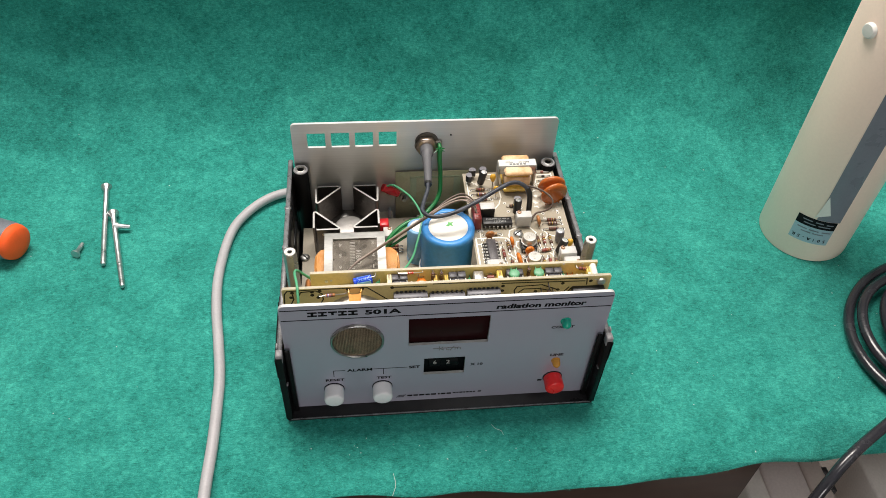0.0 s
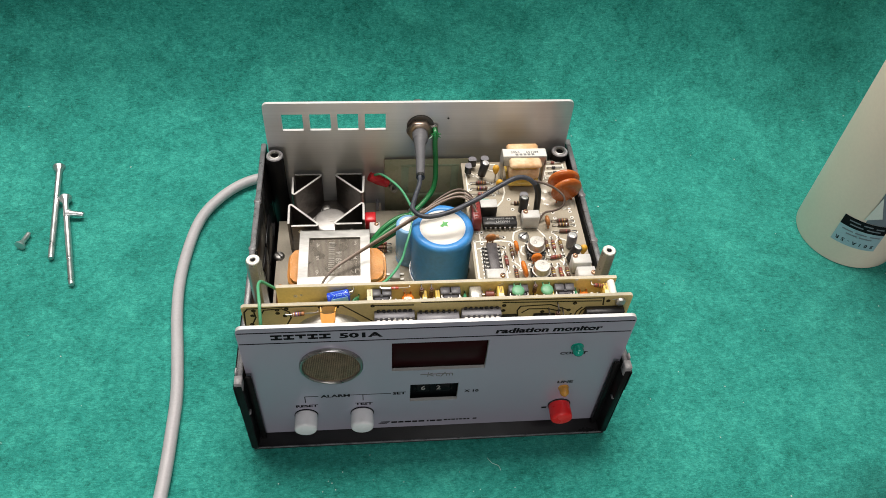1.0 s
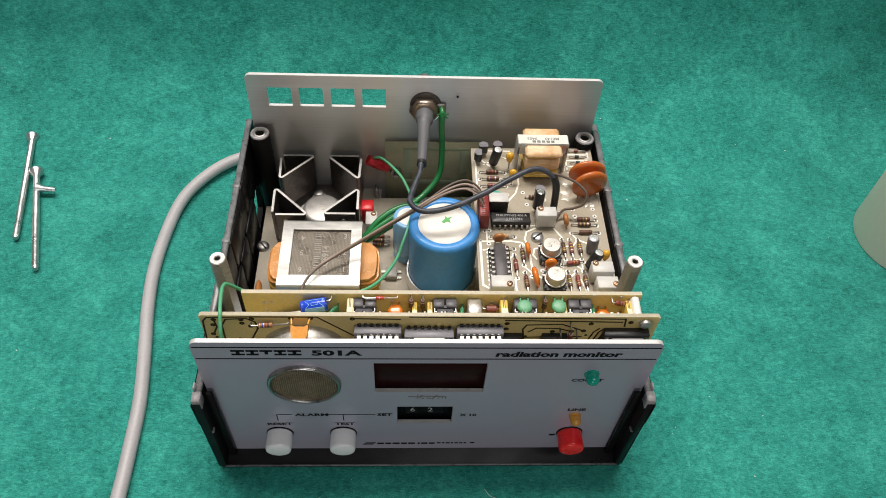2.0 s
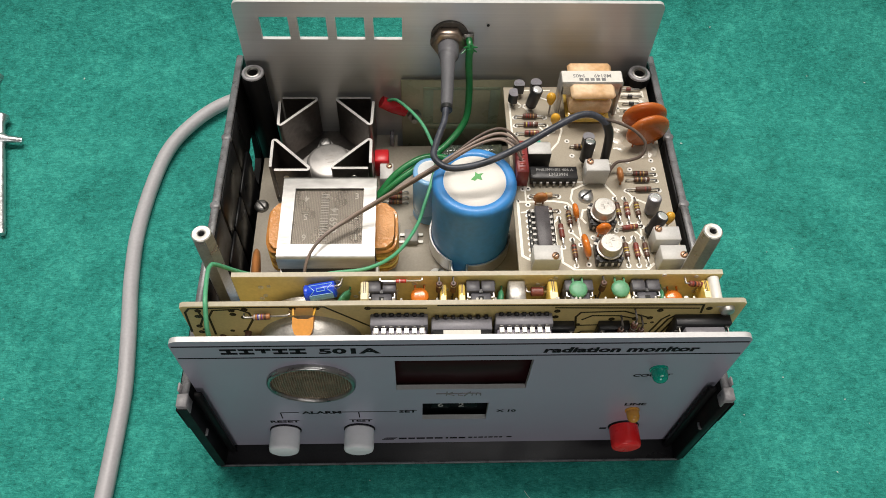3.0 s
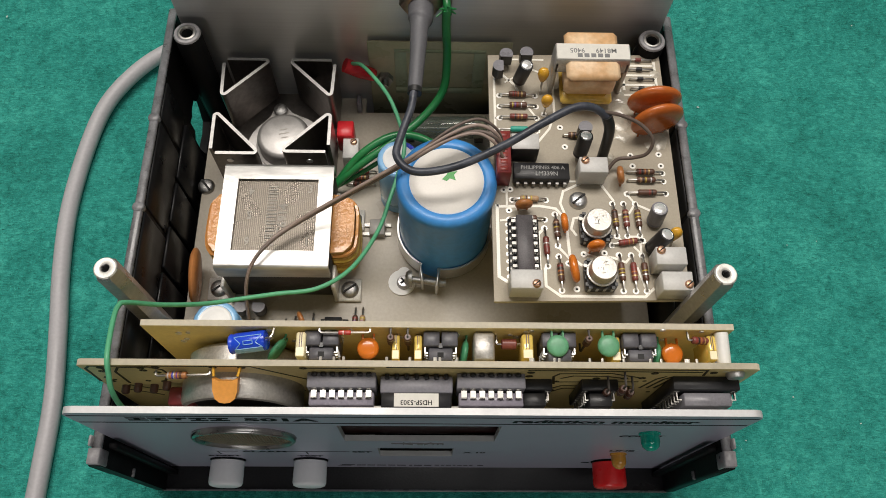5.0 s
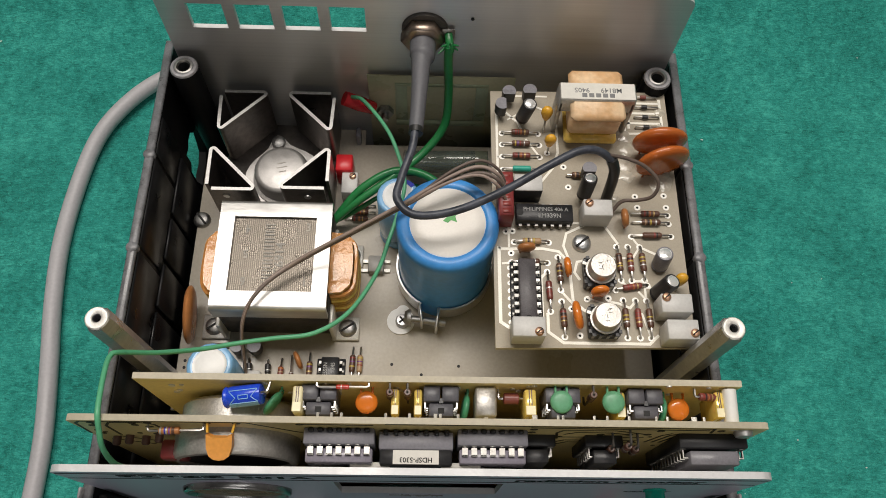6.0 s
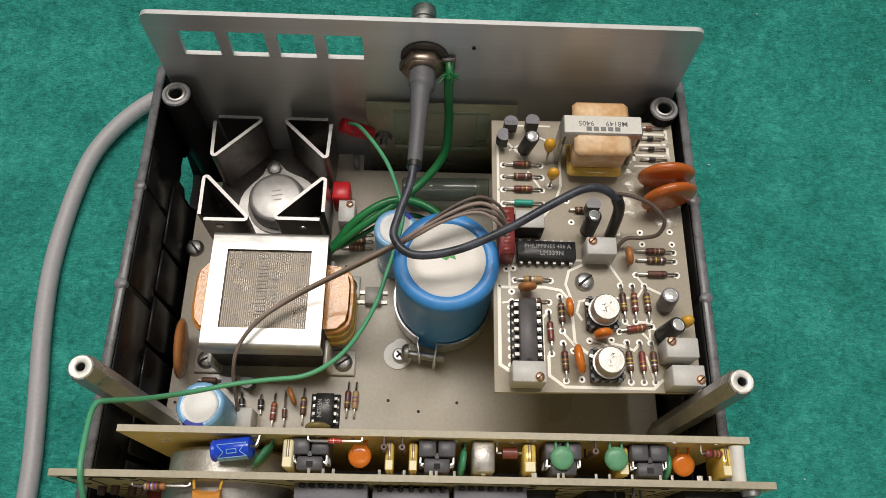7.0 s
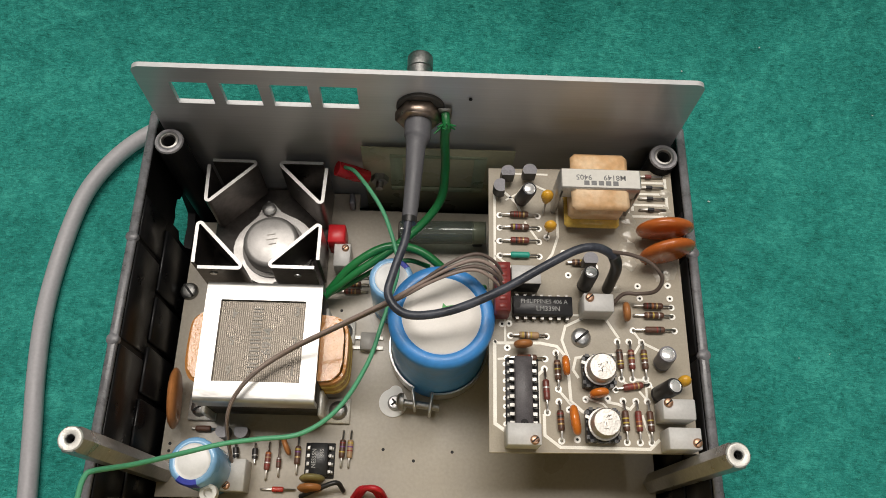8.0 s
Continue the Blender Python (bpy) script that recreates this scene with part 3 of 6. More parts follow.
def build_case():
    z1 = 61.6
    g = G()
    g.box((CX, 71, 1.0), (178.4, 158, 2.0), "shelf_plastic", 0.5)
    ob = g.build("case", monitor, "black moulded plastic lower half of the housing")

    def piece(name, c, s, mat="black_plastic", ch=0.4, label=""):
        g = G()
        g.box(c, s, mat, ch)
        return g.build(name, ob, label)
    for s in (-1, 1):
        x = CX + s * 88.0
        if s > 0:
            piece("side_wall", (x, 71, 31.6), (3.0, 158, 59.2))
        else:
            # the left wall has a broken-out opening near the back
            w = G()
            rise = [(121.4, 9.0), (119.2, 16), (119, 23.6), (121.8, 25.6), (121.4, 32.0), (124.6, 31.4), (127, 32.8), (131.2, 32.4), (132.6, 29.6), (135.4, 27.6), (138.2, 28.2), (139, 22)]
            fall = [(137.4, 15), (136, 10), (131, 8.4), (126, 9.2)]
            rag = rise + fall
            for xx in (x - 1.5, x + 1.5):
                w.face([(xx, y, z) for y, z in [(-8, 2), (-8, 61.2), (150, 61.2), (150, 22)] + rise[::-1] + [(121.4, 2)]], "black_plastic")
                w.face([(xx, y, z) for y, z in [(121.4, 2), (121.4, 9)] + fall[::-1] + [(139, 22), (150, 22), (150, 2)]], "black_plastic")
            for i in range(len(rag)):
                (y0, za), (y9, zb) = rag[i], rag[(i + 1) % len(rag)]
                w.face([(x - 1.5, y0, za), (x + 1.5, y0, za), (x + 1.5, y9, zb), (x - 1.5, y9, zb)], "black_plastic")
            for y in (-8, 150):
                w.face([(x - 1.5, y, 2), (x + 1.5, y, 2), (x + 1.5, y, 61.2), (x - 1.5, y, 61.2)], "black_plastic")
            w.face([(x - 1.5, -8, 61.2), (x + 1.5, -8, 61.2), (x + 1.5, 150, 61.2), (x - 1.5, 150, 61.2)], "black_plastic")
            w.build("side_wall", ob, "black side wall with a broken-out opening")
        piece("rim", (x - s * 0.1, 71, z1 + 0.3), (2.8, 157, 1.7), "rim_plastic", 0.5, "worn upper edge with its highlight in the grey")
        xi = CX + s * 85.8
        edges = (8, 24, 42, 59, 76, 93, 117, 138)
        for a, b in zip(edges, edges[1:]):
            if s < 0 and b > 120:
                continue
            piece("wall_pad", (xi, (a + b) / 2, 21), (1.7, b - a - 1.8, 37), "pad_plastic", 0.6)
        for a, b in ((8, 70.2), (72.0, 103.2), (104.8, 119)):
            piece("upper_pad", (xi + s * 0.55, (a + b) / 2, 50.6), (0.9, b - a, 21.0), "pad_plastic", 0.4)
        for y in (-2.2, 3.4, 142.6, 148.4):
            piece("panel_rib", (CX + s * 84.3, y, 31), (2.6, 1.6, 58), ch=0.3)
        piece("outer_rib", (CX + s * 89.6, 14, 31), (0.8, 44, 58), ch=0.3)
        piece("finger_grip", (CX + s * 89.8, 12, 52), (1.2, 40, 16), ch=0.3)
    for s in (-1, 1):
        piece("corner_tab", (CX + s * 87.9, -5.6, 60.4), (3.4, 4.4, 6.6), "cut_plastic", 0.3, "pale scuffed plastic tab")
        piece("tab_edge", (CX + s * 89.1, -1.6, 62.0), (0.8, 3.0, 6.0), "cut_plastic", 0.3, "pale cut edge above a dark slot")
        piece("arm_step", (CX + s * 87.6, -6.6, 36.0), (3.8, 2.6, 0.7), "rim_plastic", 0.2)
        for y in (71, 104):
            g = G()
            g.lathe([(0, 0), (1.9, 0), (1.9, 1.9), (1.6, 2.2), (0, 2.2)], (CX + s * 88.0, y, z1 - 0.9), mat="rim_plastic", n=12)
            g.build("locating_pin", ob)
    piece("front_edge", (CX, -7.9, 2.05), (175, 0.7, 0.6), "rim_plastic", 0.15, "worn pale front edge")
    # corner screw pillars
    for s in (-1, 1):
        g = G()
        g.lathe([(4.7, 0), (4.7, 64.2), (4.3, 64.8), (3.4, 64.8), (3.1, 65.1), (2.4, 65.1), (1.9, 64.4), (1.9, 40), (0, 40)], (CX + s * 80.8, 136.8, 0.2), n=24,
                mats=["black_plastic", "cut_plastic", "cut_plastic", "rim_plastic", "pin_steel", "pin_steel", "hole_dark", "hole_dark"])
        g.box((CX + s * 84, 138, 30), (5, 3, 58), "black_plastic", 0.4)
        g.build("screw_pillar", ob, "black pillar with a brass-ringed screw hole")


build_case()


def build_front_panel():
    g = G()
    holes = [(-19.2, 23.8, 56.3, 79.3), (-10.5, 12.5, 28, 43.5)]
    plate(g, CX - 85.6, CX + 86.6, 2.2, 94, 0.0, 1.7, holes, "panel_paint", "brushed_alu", "alu_edge", 3.0)
    panel = g.build("front_panel", monitor, "light grey painted aluminium front panel")
    # display behind the red filter
    g = G()
    g.box((2.3, 2.9, 67), (46, 0.7, 27), "red_filter", 0.1)
    g.build("display_window", panel, "dark red display filter")
    g = G()
    g.box((1, 5.6, 33), (24.5, 4.0, 24), "dark_wheel", 0.3)
    for x in (-5.2, 5.0):
        g.lathe([(0, -3.4), (5.5, -3.4), (6.0, -3.0), (6.0, 3.0), (5.5, 3.4), (0, 3.4)], (x + 1, 8.4, 34), (1, 0, 0), "dark_wheel", n=20)
    up = Matrix.Rotation(math.pi / 2, 4, "X")
    for s, x in (("6", -5.0), ("2", 2.4)):
        text_into(g, s, x - 0.2, 34.6, 0.3, 3.6, "ink_white", 0.9, Matrix.Translation((0, 2.5, 0)) @ up)
    g.build("thumbwheel_switch", panel, "black thumbwheel switch showing white digits 6 and 2")
    # lettering
    g = G()
    face = Matrix.Translation((0, -0.06, 0)) @ up
    for s, x, z, h, w, sl in (("501A", -41.6, 85.2, 3.5, 1.72, 0), ("radiation monitor", 25.8, 84.5, 3.6, 1.32, 0.12), ("COUNT", 57.5, 65.2, 2.1, 1.2, 0.1), ("LINE", 60.5, 39.6, 2.1, 1.32, 0),
                              ("ALARM", -52.8, 35.1, 2.4, 1.30, 0), ("SET", -18.8, 35.2, 2.3, 1.25, 0), ("RESET", -65.4, 26.6, 2.2, 1.30, 0), ("TEST", -36.8, 26.6, 2.2, 1.24, 0), ("X 10", 15.8, 34.8, 2.2, 1.14, 0)):
        text_into(g, s, x, z, 0, h, "ink_black", w, face, sl, bold=0.055 if h < 3 else 0.06)

    def bar(x0, x1, z, t, mat="ink_black"):
        g.box(((x0 + x1) / 2, -0.04, z), (x1 - x0, 0.06, t), mat)
    bar(CX - 85, CX + 86, 90.6, 0.65)
    bar(CX - 85, CX + 86, 82.6, 0.6)
    for i, (a, w) in enumerate(((-70.5, 4.9), (-65.1, 4.5), (-60.1, 4.6), (-55.0, 4.4), (-50.1, 4.9))):
        bar(a, a + w, 88.2, 1.15)
        if i != 2:
            bar(a, a + w, 85.7, 1.15)
        bar(a + w * 0.36, a + w * 0.64, 87, 2.4)
    bar(-60.4, -54.0, 36.4, 0.4)
    bar(-41.2, -19.6, 36.4, 0.4)
    for x in (-60.4, -33):
        g.box((x, -0.04, 33.6), (0.4, 0.06, 5.6), "ink_black")
    # maker's line as plain bars
    for k in range(3):
        bar(-26 + k * 0.7, -21.5 + k * 0.7, 6.4 + k * 0.9, 0.5)
    x = -19.5
    for w in (3.0, 2.6, 3.2, 2.6, 3.0, 0, 1.0, 2.8, 2.6):
        if w:
            bar(x, x + w, 7.4, 1.5)
        x += w + 0.6
    for w in (1.6, 1.2, 1.8, 1.0, 1.6, 1.4, 1.2):
        bar(x + 0.5, x + 0.5 + w, 7.7, 1.2)
        x += w + 0.55
    bar(x + 1.6, x + 3.6, 7.8, 1.2)
    bar(56.4, 59.0, 16.0, 1.6)
    # pencilled unit, crossed out
    for pts in ([(-6, 52.5), (7, 52.8)], [(-2.5, 50.6), (-2.3, 54.2)], [(-0.4, 53.6), (-2.2, 52.2), (0.2, 50.8)], [(3.0, 53), (1.5, 52.6), (1.6, 51), (3.2, 50.9)], [(3.6, 50.4), (5.6, 54)], [(6.2, 50.8), (6.3, 53), (7.4, 52.8), (7.6, 50.8), (7.9, 53), (9, 52.6), (9.1, 50.8)]):
        g.tube([(a, -0.05, b) for a, b in pts], 0.27, "ink_grey", n=4, smooth_path=False)
    g.build("panel_print", panel, "black printed lettering and lines")
    # round sounder opening
    gr = G()
    gr.lathe([(12.8, 0.2), (12.8, 1.2), (13.2, 1.7), (13.7, 1.7), (14.2, 1.2), (14.3, 0.2), (14.3, 0)], (-46.3, 0, 63.5), (0, -1, 0), "chrome", n=40)
    gr.build("sounder_bezel", panel, "polished metal ring")
    gr = G()
    gr.lathe([(0, 0), (13.0, 0)], (-46.3, -0.12, 63.5), (0, -1, 0), "grille_back", n=32)
    k = 0.8
    for i in range(-15, 16):
        a = i * k
        half = math.sqrt(max(0, 12.8 ** 2 - a * a))
        if half < 1:
            continue
        for j in range(2):
            n = 7
            pts = []
            for q in range(n):
                b = -half + 2 * half * q / (n - 1)
                lift = 0.55 + 0.8 * (1 - (a * a + b * b) / 164)
                pts.append((-46.3 + (a if j else b), -lift - 0.03 * j, 63.5 + (b if j else a)))
            gr.tube(pts, 0.17, "grille_wire", n=4, smooth_path=False)
    gr.build("sounder_grille", panel, "bronze woven wire grille")
    for x, z, mt, nm in ((-61, 19, "white_button", "white push button"), (-33.8, 19, "white_button", "white push button"), (65.0, 18.5, "red_button", "red push button")):
        b = G()
        b.lathe([(0, 0), (5.75, 0), (5.75, 0.3), (5.4, 0.3)], (x, 0, z), (0, -1, 0), "ink_black", n=24)
        b.lathe([(5.4, 0.6), (5.5, 7.4), (5.15, 8.3), (4.2, 8.7), (0, 8.7)], (x, 0, z), (0, -1, 0), mt, n=24)
        b.build("push_button", panel, nm)
    for x, z, mt, nm, r in ((64.7, 71.3, "green_lens", "green indicator lens", 2.6), (64.5, 35.2, "amber_lens", "amber indicator lens", 2.3)):
        b = G()
        b.lathe([(r * 1.15, 0), (r * 1.15, 0.5), (r, 0.6), (r, 2.6), (r * 0.86, 3.8), (r * 0.5, 4.6), (0, 4.9)], (x, 0, z), (0, -1, 0), mt, n=16)
        b.build("indicator_lamp", panel, nm)
    return panel


build_front_panel()


def build_rear_panel():
    g = G()
    holes = [(-74.5 + i * 15.1, -63 + i * 15.1, 76, 87.5) for i in range(4)]
    plate(g, CX - 85, CX + 85.6, 2.2, 95, 144.3, 145.9, holes, "brushed_alu", "brushed_alu", "alu_edge", 3.0)
    panel = g.build("rear_panel", monitor, "brushed aluminium rear panel with four square holes")
    g = G()
    g.lathe([(0, -1.2), (7.4, -1.2), (7.6, -0.9), (7.6, 0)], (1.6, 144.2, 78.8), (0, 1, 0), "dark_lead", n=24)
    g.lathe([(4.6, 0), (7.0, 0.1), (7.3, 0.4), (7.3, 3.4), (6.6, 4.0), (4, 4.1)], (1, 143.0, 77.6), (0, -1, 0), "brass", n=6)
    g.build("cable_nut", panel, "zinc hexagon nut and washer")
    g = G()
    g.lathe([(6.0, 0), (6.0, 2), (3.6, 2.2), (3.6, 12), (4.1, 12.2), (4.1, 16.4), (3.7, 17), (2.8, 17), (2.8, 12), (0, 12)], (1, 145.6, 79), (0, 1, 0), "zinc", n=20)
    g.lathe([(0, 0), (0.9, 0), (0.9, 5.2), (0, 5.2)], (1, 152, 79), (0, 0, 1), "zinc", n=8)
    g.build("coax_socket", panel, "plated coaxial socket on the outer face")
    g = G()
    g.box((9.2, 142.6, 77.5), (4.5, 1.0, 6), "pin_steel", 0.4)
    g.tube([(9.4, 142, 78.5), (9.8, 139, 77.5), (10, 137.8, 75)], 1.4, "wire_green", n=8)
    g.build("earth_tag", panel, "soldered earth tag")
    g = G()
    g.tube([(1, 139.0, 77.4), (1, 134, 77.4), (0.6, 130.5, 77.4), (0.2, 119, 77.4), (-0.6, 105.0, 77.2)], 4, "grey_shrink", n=18, radii=[4.3, 4.2, 3.1, 2.55, 2.25])
    g.build("strain_sleeve", panel, "dark grey rubber strain-relief sleeve")
    g = G()
    g.tube([(-0.52, 106.6, 77.24), (-0.62, 104.6, 77.2)], 2.3, "wire_black", n=16, smooth_path=False)
    g.build("sleeve_end", panel, "black ring at the sleeve's end")
    g = G()
    for k in range(5):
        a = radians(-30 + k * 55)
        g.cyl((9.6, 139.4, 76.6), (9.6 + 3.6 * math.cos(a), 138.6 - 0.6 * k, 76.4 + 3.4 * math.sin(a)), 0.7, "wire_green", 6, r2=0.2)
    g.build("insulation_tuft", panel, "torn green insulation at the tag")
    g = G()
    g.box((7.8, 142.6, 29.7), (53, 0.8, 50.4), "olive_sheet", 0.2)
    for a, b, c, d in ((-9, 25, 49.4, 51), (-9, 25, 24, 27.6), (-9, -4.6, 27.6, 49.4), (20.6, 25, 27.6, 49.4)):
        g.box(((a + b) / 2, 142.0, (c + d) / 2), (b - a, 0.5, d - c), "olive_pale", 0.15)
    g.build("insulation_sheet", panel, "translucent olive insulating sheet")
    g = G()
    g.lathe([(0, 0), (1.4, 0), (1.4, 5), (0, 5)], (-13, 142.3, 34), (0, -1, 0), "zinc", n=8)
    g.lathe([(1, 0), (3.2, 0.2), (3.2, 2.4), (1, 2.5)], (-13, 142.3, 34), (0, -1, 0), "zinc", n=6)
    g.build("earth_stud", panel, "zinc nut on a stud")
    g = G()
    g.tube([(-27.5, 139.5, 44.5), (-22, 139.5, 41.2), (-17, 139.8, 38)], 2.6, "red_plastic", n=10, radii=[2.7, 2.9, 2.4])
    g.build("crimp_terminal", panel, "red insulated crimp terminal")
    g = G()
    g.lathe([(0, 0), (0.6, 0), (0.6, 0.3), (0, 0.3)], (17, 144, 84), (0, -1, 0), "hole_dark", n=8)
    g.build("rivet", panel)
    return panel


build_rear_panel()

# ---- boards ----
MAIN_Z, TOP_Z = 20.0, 60.2


def slab(name, parent_label, poly, z0, z1, mat, edge, m=None):
    g = G()
    g.prism(poly, z0, z1, mat, edge)
    return g.build(name, monitor, parent_label, m=m)


main_board = slab("main_board", "large tan circuit board in the case floor",
                  [(-81.5, 30), (83.4, 30), (83.4, 128), (74, 128), (74, 141.5), (30, 141.5), (30, 134.8), (-21, 134.8), (-21, 141.5), (-73, 141.5), (-73, 128), (-81.5, 128)], MAIN_Z - 1.6, MAIN_Z, "board_main", "board_edge")
top_board = slab("amplifier_board", "small tan circuit board raised over the main board", [(24.5, 41.3), (85, 42.3), (85, 134), (24.5, 133)], TOP_Z - 1.6, TOP_Z, "board_tan", "board_edge")

# upright boards: local x to the right, y up, z towards the front
UP1 = Matrix(((1, 0, 0, 0), (0, 0, -1, 12.2), (0, 1, 0, 0), (0, 0, 0, 1)))
UP2 = Matrix(((1, 0, 0, 0), (0, 0, -1, 22.8), (0, 1, 0, 0), (0, 0, 0, 1)))
display_board = slab("display_board", "yellow-green display circuit board behind the front panel",
                     [(-83.2, 8), (88.6, 8), (88.6, 92.0), (87.6, 92.8), (-82.2, 92.8), (-83.2, 92.0)], -1.6, 0, "board_yellow", "board_edge", UP1)
logic_board = slab("logic_board", "yellow-green logic circuit board standing behind the display board",
                   [(-69.2, 24), (83.6, 24), (83.6, 91.9), (-69.2, 91.9)], -1.6, 0, "board_yellow", "board_edge", UP2)

UP1, UP2 = Matrix.Translation((0.9, 0, 0)) @ UP1, Matrix.Translation((0.9, 0, -0.4)) @ UP2


def at(g, name, board, label="", m=None):
    return g.build(name, board, label, m=m)


# ---- kinds of component, lying on the local plane z ----
def resistor(board, a, b, z, body="res_brown", bands=(), r=1.0, length=5.9, lift=1.2, m=None, lead="lead_wire", name="resistor", label="", shift=0.0):
    a, b = Vector((*a, 0)), Vector((*b, 0))
    d = (b - a).normalized()
    c = (a + b) / 2 + d * shift
    g = G()
    h = z + lift
    s = c - d * length / 2
    seg = length / 14
    prof, mats = [(0, 0), (r * 0.75, 0), (r, seg * 0.8)], [body, body]
    cuts = {int(k): v for k, v in bands}
    for i in range(1, 13):
        prof.append((r, seg * (i + 1) if i < 12 else length - seg * 0.8))
        mats.append(cuts.get(i, body))
    prof += [(r * 0.75, length), (0, length)]
    mats += [body, body]
    g.lathe(prof, (s.x, s.y, h), d, n=10, mats=mats)
    for p, q in ((a, s), (b, s + d * length)):
        g.tube([(p.x, p.y, z - 0.4), (p.x, p.y, h - 0.3), (p.x + (q - p).x * 0.12, p.y + (q - p).y * 0.12, h), (q.x, q.y, h)], 0.33, lead, n=5, smooth_path=False)
    return at(g, name, board, label, m)


def dip(board, c, pins, z, along="x", socket=0.0, m=None, body="ic_black", name="integrated_circuit", label="", text=(), width=6.4, notch=True, span=7.62, sock="ic_black", bumps=False, pitch=2.54, pin=0.95):
    """A dual in-line package, long side along x or y."""
    L = pins / 2 * pitch + 0.3
    g = G()
    z0 = z + socket
    if socket:
        g.box((0, 0, z + socket / 2), (L + 1.0, span + 2.2, socket), sock, 0.25)
        for i in range(pins // 2):
            for s in (-1, 1):
                g.box(((i - (pins / 2 - 1) / 2) * pitch, s * (span / 2), z + socket + 0.05), (1.3, 1.5, 0.3), "pin_steel", 0.05)
    if bumps:
        for i in range(pins // 2):
            g.box(((i - (pins / 2 - 1) / 2) * pitch, span / 2 + 1.3, z + 0.6), (1.5, 1.6, 1.0), "ic_black", 0.3)
    k = len(g.v)
    g.box((0, 0, z0 + 2.4), (L, width, 3.5), body, 0.28)
    g.v[k:] = [(x, y * (1 - 0.07 * abs(q - z0 - 2.4) / 1.7), q) for x, y, q in g.v[k:]]
    if notch:
        g.lathe([(0, 0), (1.1, 0)], (-L / 2 + 1.2, 0, z0 + 4.17), mat="hole_dark", n=12)
    for i in range(pins // 2):
        x = (i - (pins / 2 - 1) / 2) * pitch
        for s in (-1, 1):
            g.box((x, s * (width + span) / 4, z0 + 2.3), (pin, (span - width) / 2 + 0.3, 0.28), "pin_steel")
            g.box((x, s * span / 2, z0 + 1.4), (pin * 0.95, 0.3, 2.0), "pin_steel")
            g.box((x, s * span / 2, z0 - 0.2), (0.5, 0.28, 1.4), "pin_steel")
    for s, x, y, h, w, rot in text:
        text_into(g, s, 0, 0, 0, h, "ink_white", w, Matrix.Translation((x, y, z0 + 4.18)) @ Matrix.Rotation(radians(rot), 4, "Z"), align="CENTER")
    rz = 0 if along == "x" else 90
    g.apply(Matrix.Translation((c[0], c[1], 0)) @ Matrix.Rotation(radians(rz), 4, "Z"))
    return at(g, name, board, label, m)


def disc_cap(board, a, b, z, r, t, mat, m=None, tilt=0.0, label="", lift=1.5, name="disc_capacitor", leads=True, squash=1.0):
    """A coated disc standing on its edge, its face along the line a to b."""
    a, b = Vector((*a, 0)), Vector((*b, 0))
    c = (a + b) / 2
    d = (b - a).normalized()
    nrm = Vector((-d.y, d.x, 0))
    nrm = (nrm * math.cos(radians(tilt)) + Vector((0, 0, 1)) * math.sin(radians(tilt))).normalized()
    up = nrm.cross(d) if nrm.cross(d).z > 0 else -nrm.cross(d)
    cen = Vector((c.x, c.y, z + lift)) + up * r * squash
    g = G()
    prof = [(0, -t / 2), (r * 0.55, -t / 2), (r * 0.85, -t * 0.38), (r * 0.97, -t * 0.18), (r, 0), (r * 0.97, t * 0.18), (r * 0.85, t * 0.38), (r * 0.55, t / 2), (0, t / 2)]
    k = len(g.v)
    g.lathe(prof, (0, 0, 0), (0, 0, 1), mat, n=22)
    mm = Matrix((d, up, nrm)).transposed().to_4x4()
    mm.translation = cen
    g.apply(mm @ Matrix.Diagonal((1, squash, 1, 1)), k)
    if leads:
        for s in (-1, 1):
            p = c + d * s * r * 0.5
            q = cen + d * s * r * 0.5 - up * r * 0.7
            g.tube([(p.x, p.y, z - 0.4), (p.x, p.y, z + lift * 0.5), tuple(q)], 0.35, mat, n=5, smooth_path=False)
    return at(g, name, board, label, m)


def can_cap(board, base, top, r, sleeve, end, m=None, label="", name="electrolytic_capacitor", leads=0.0, stripe=None):
    base, top = Vector(base), Vector(top)
    d = top - base
    h = d.length
    g = G()
    g.lathe([(0, 0), (r * 0.9, 0), (r, 0.4), (r * 0.93, h * 0.10), (r * 0.93, h * 0.13), (r, h * 0.17), (r, h - 0.7), (r * 0.93, h - 0.1), (r * 0.74, h), (r * 0.72, h - 0.10), (r * 0.60, h + 0.04), (r * 0.3, h + 0.16), (0, h + 0.2)], base, d,
            n=20, mats=[sleeve] * 8 + [end] * 4)
    if leads:
        for s in (-1, 1):
            g.tube([tuple(base + Vector((s * r * 0.4, 0, 0.2))), (base.x + s * r * 0.3, base.y - 0.2, base.z - leads)], 0.3, "lead_wire", n=5, smooth_path=False)
    if stripe:
        q = Vector((0, 0, 1)).rotation_difference(d.normalized())
        for k in range(4):
            a = radians(-110 + k * 9)
            p = base + q @ Vector((r * math.cos(a) * 1.01, r * math.sin(a) * 1.01, h * 0.55))
            g.box(tuple(p), (r * 0.16, r * 0.16, h * 0.5), stripe)
    return at(g, name, board, label, m)


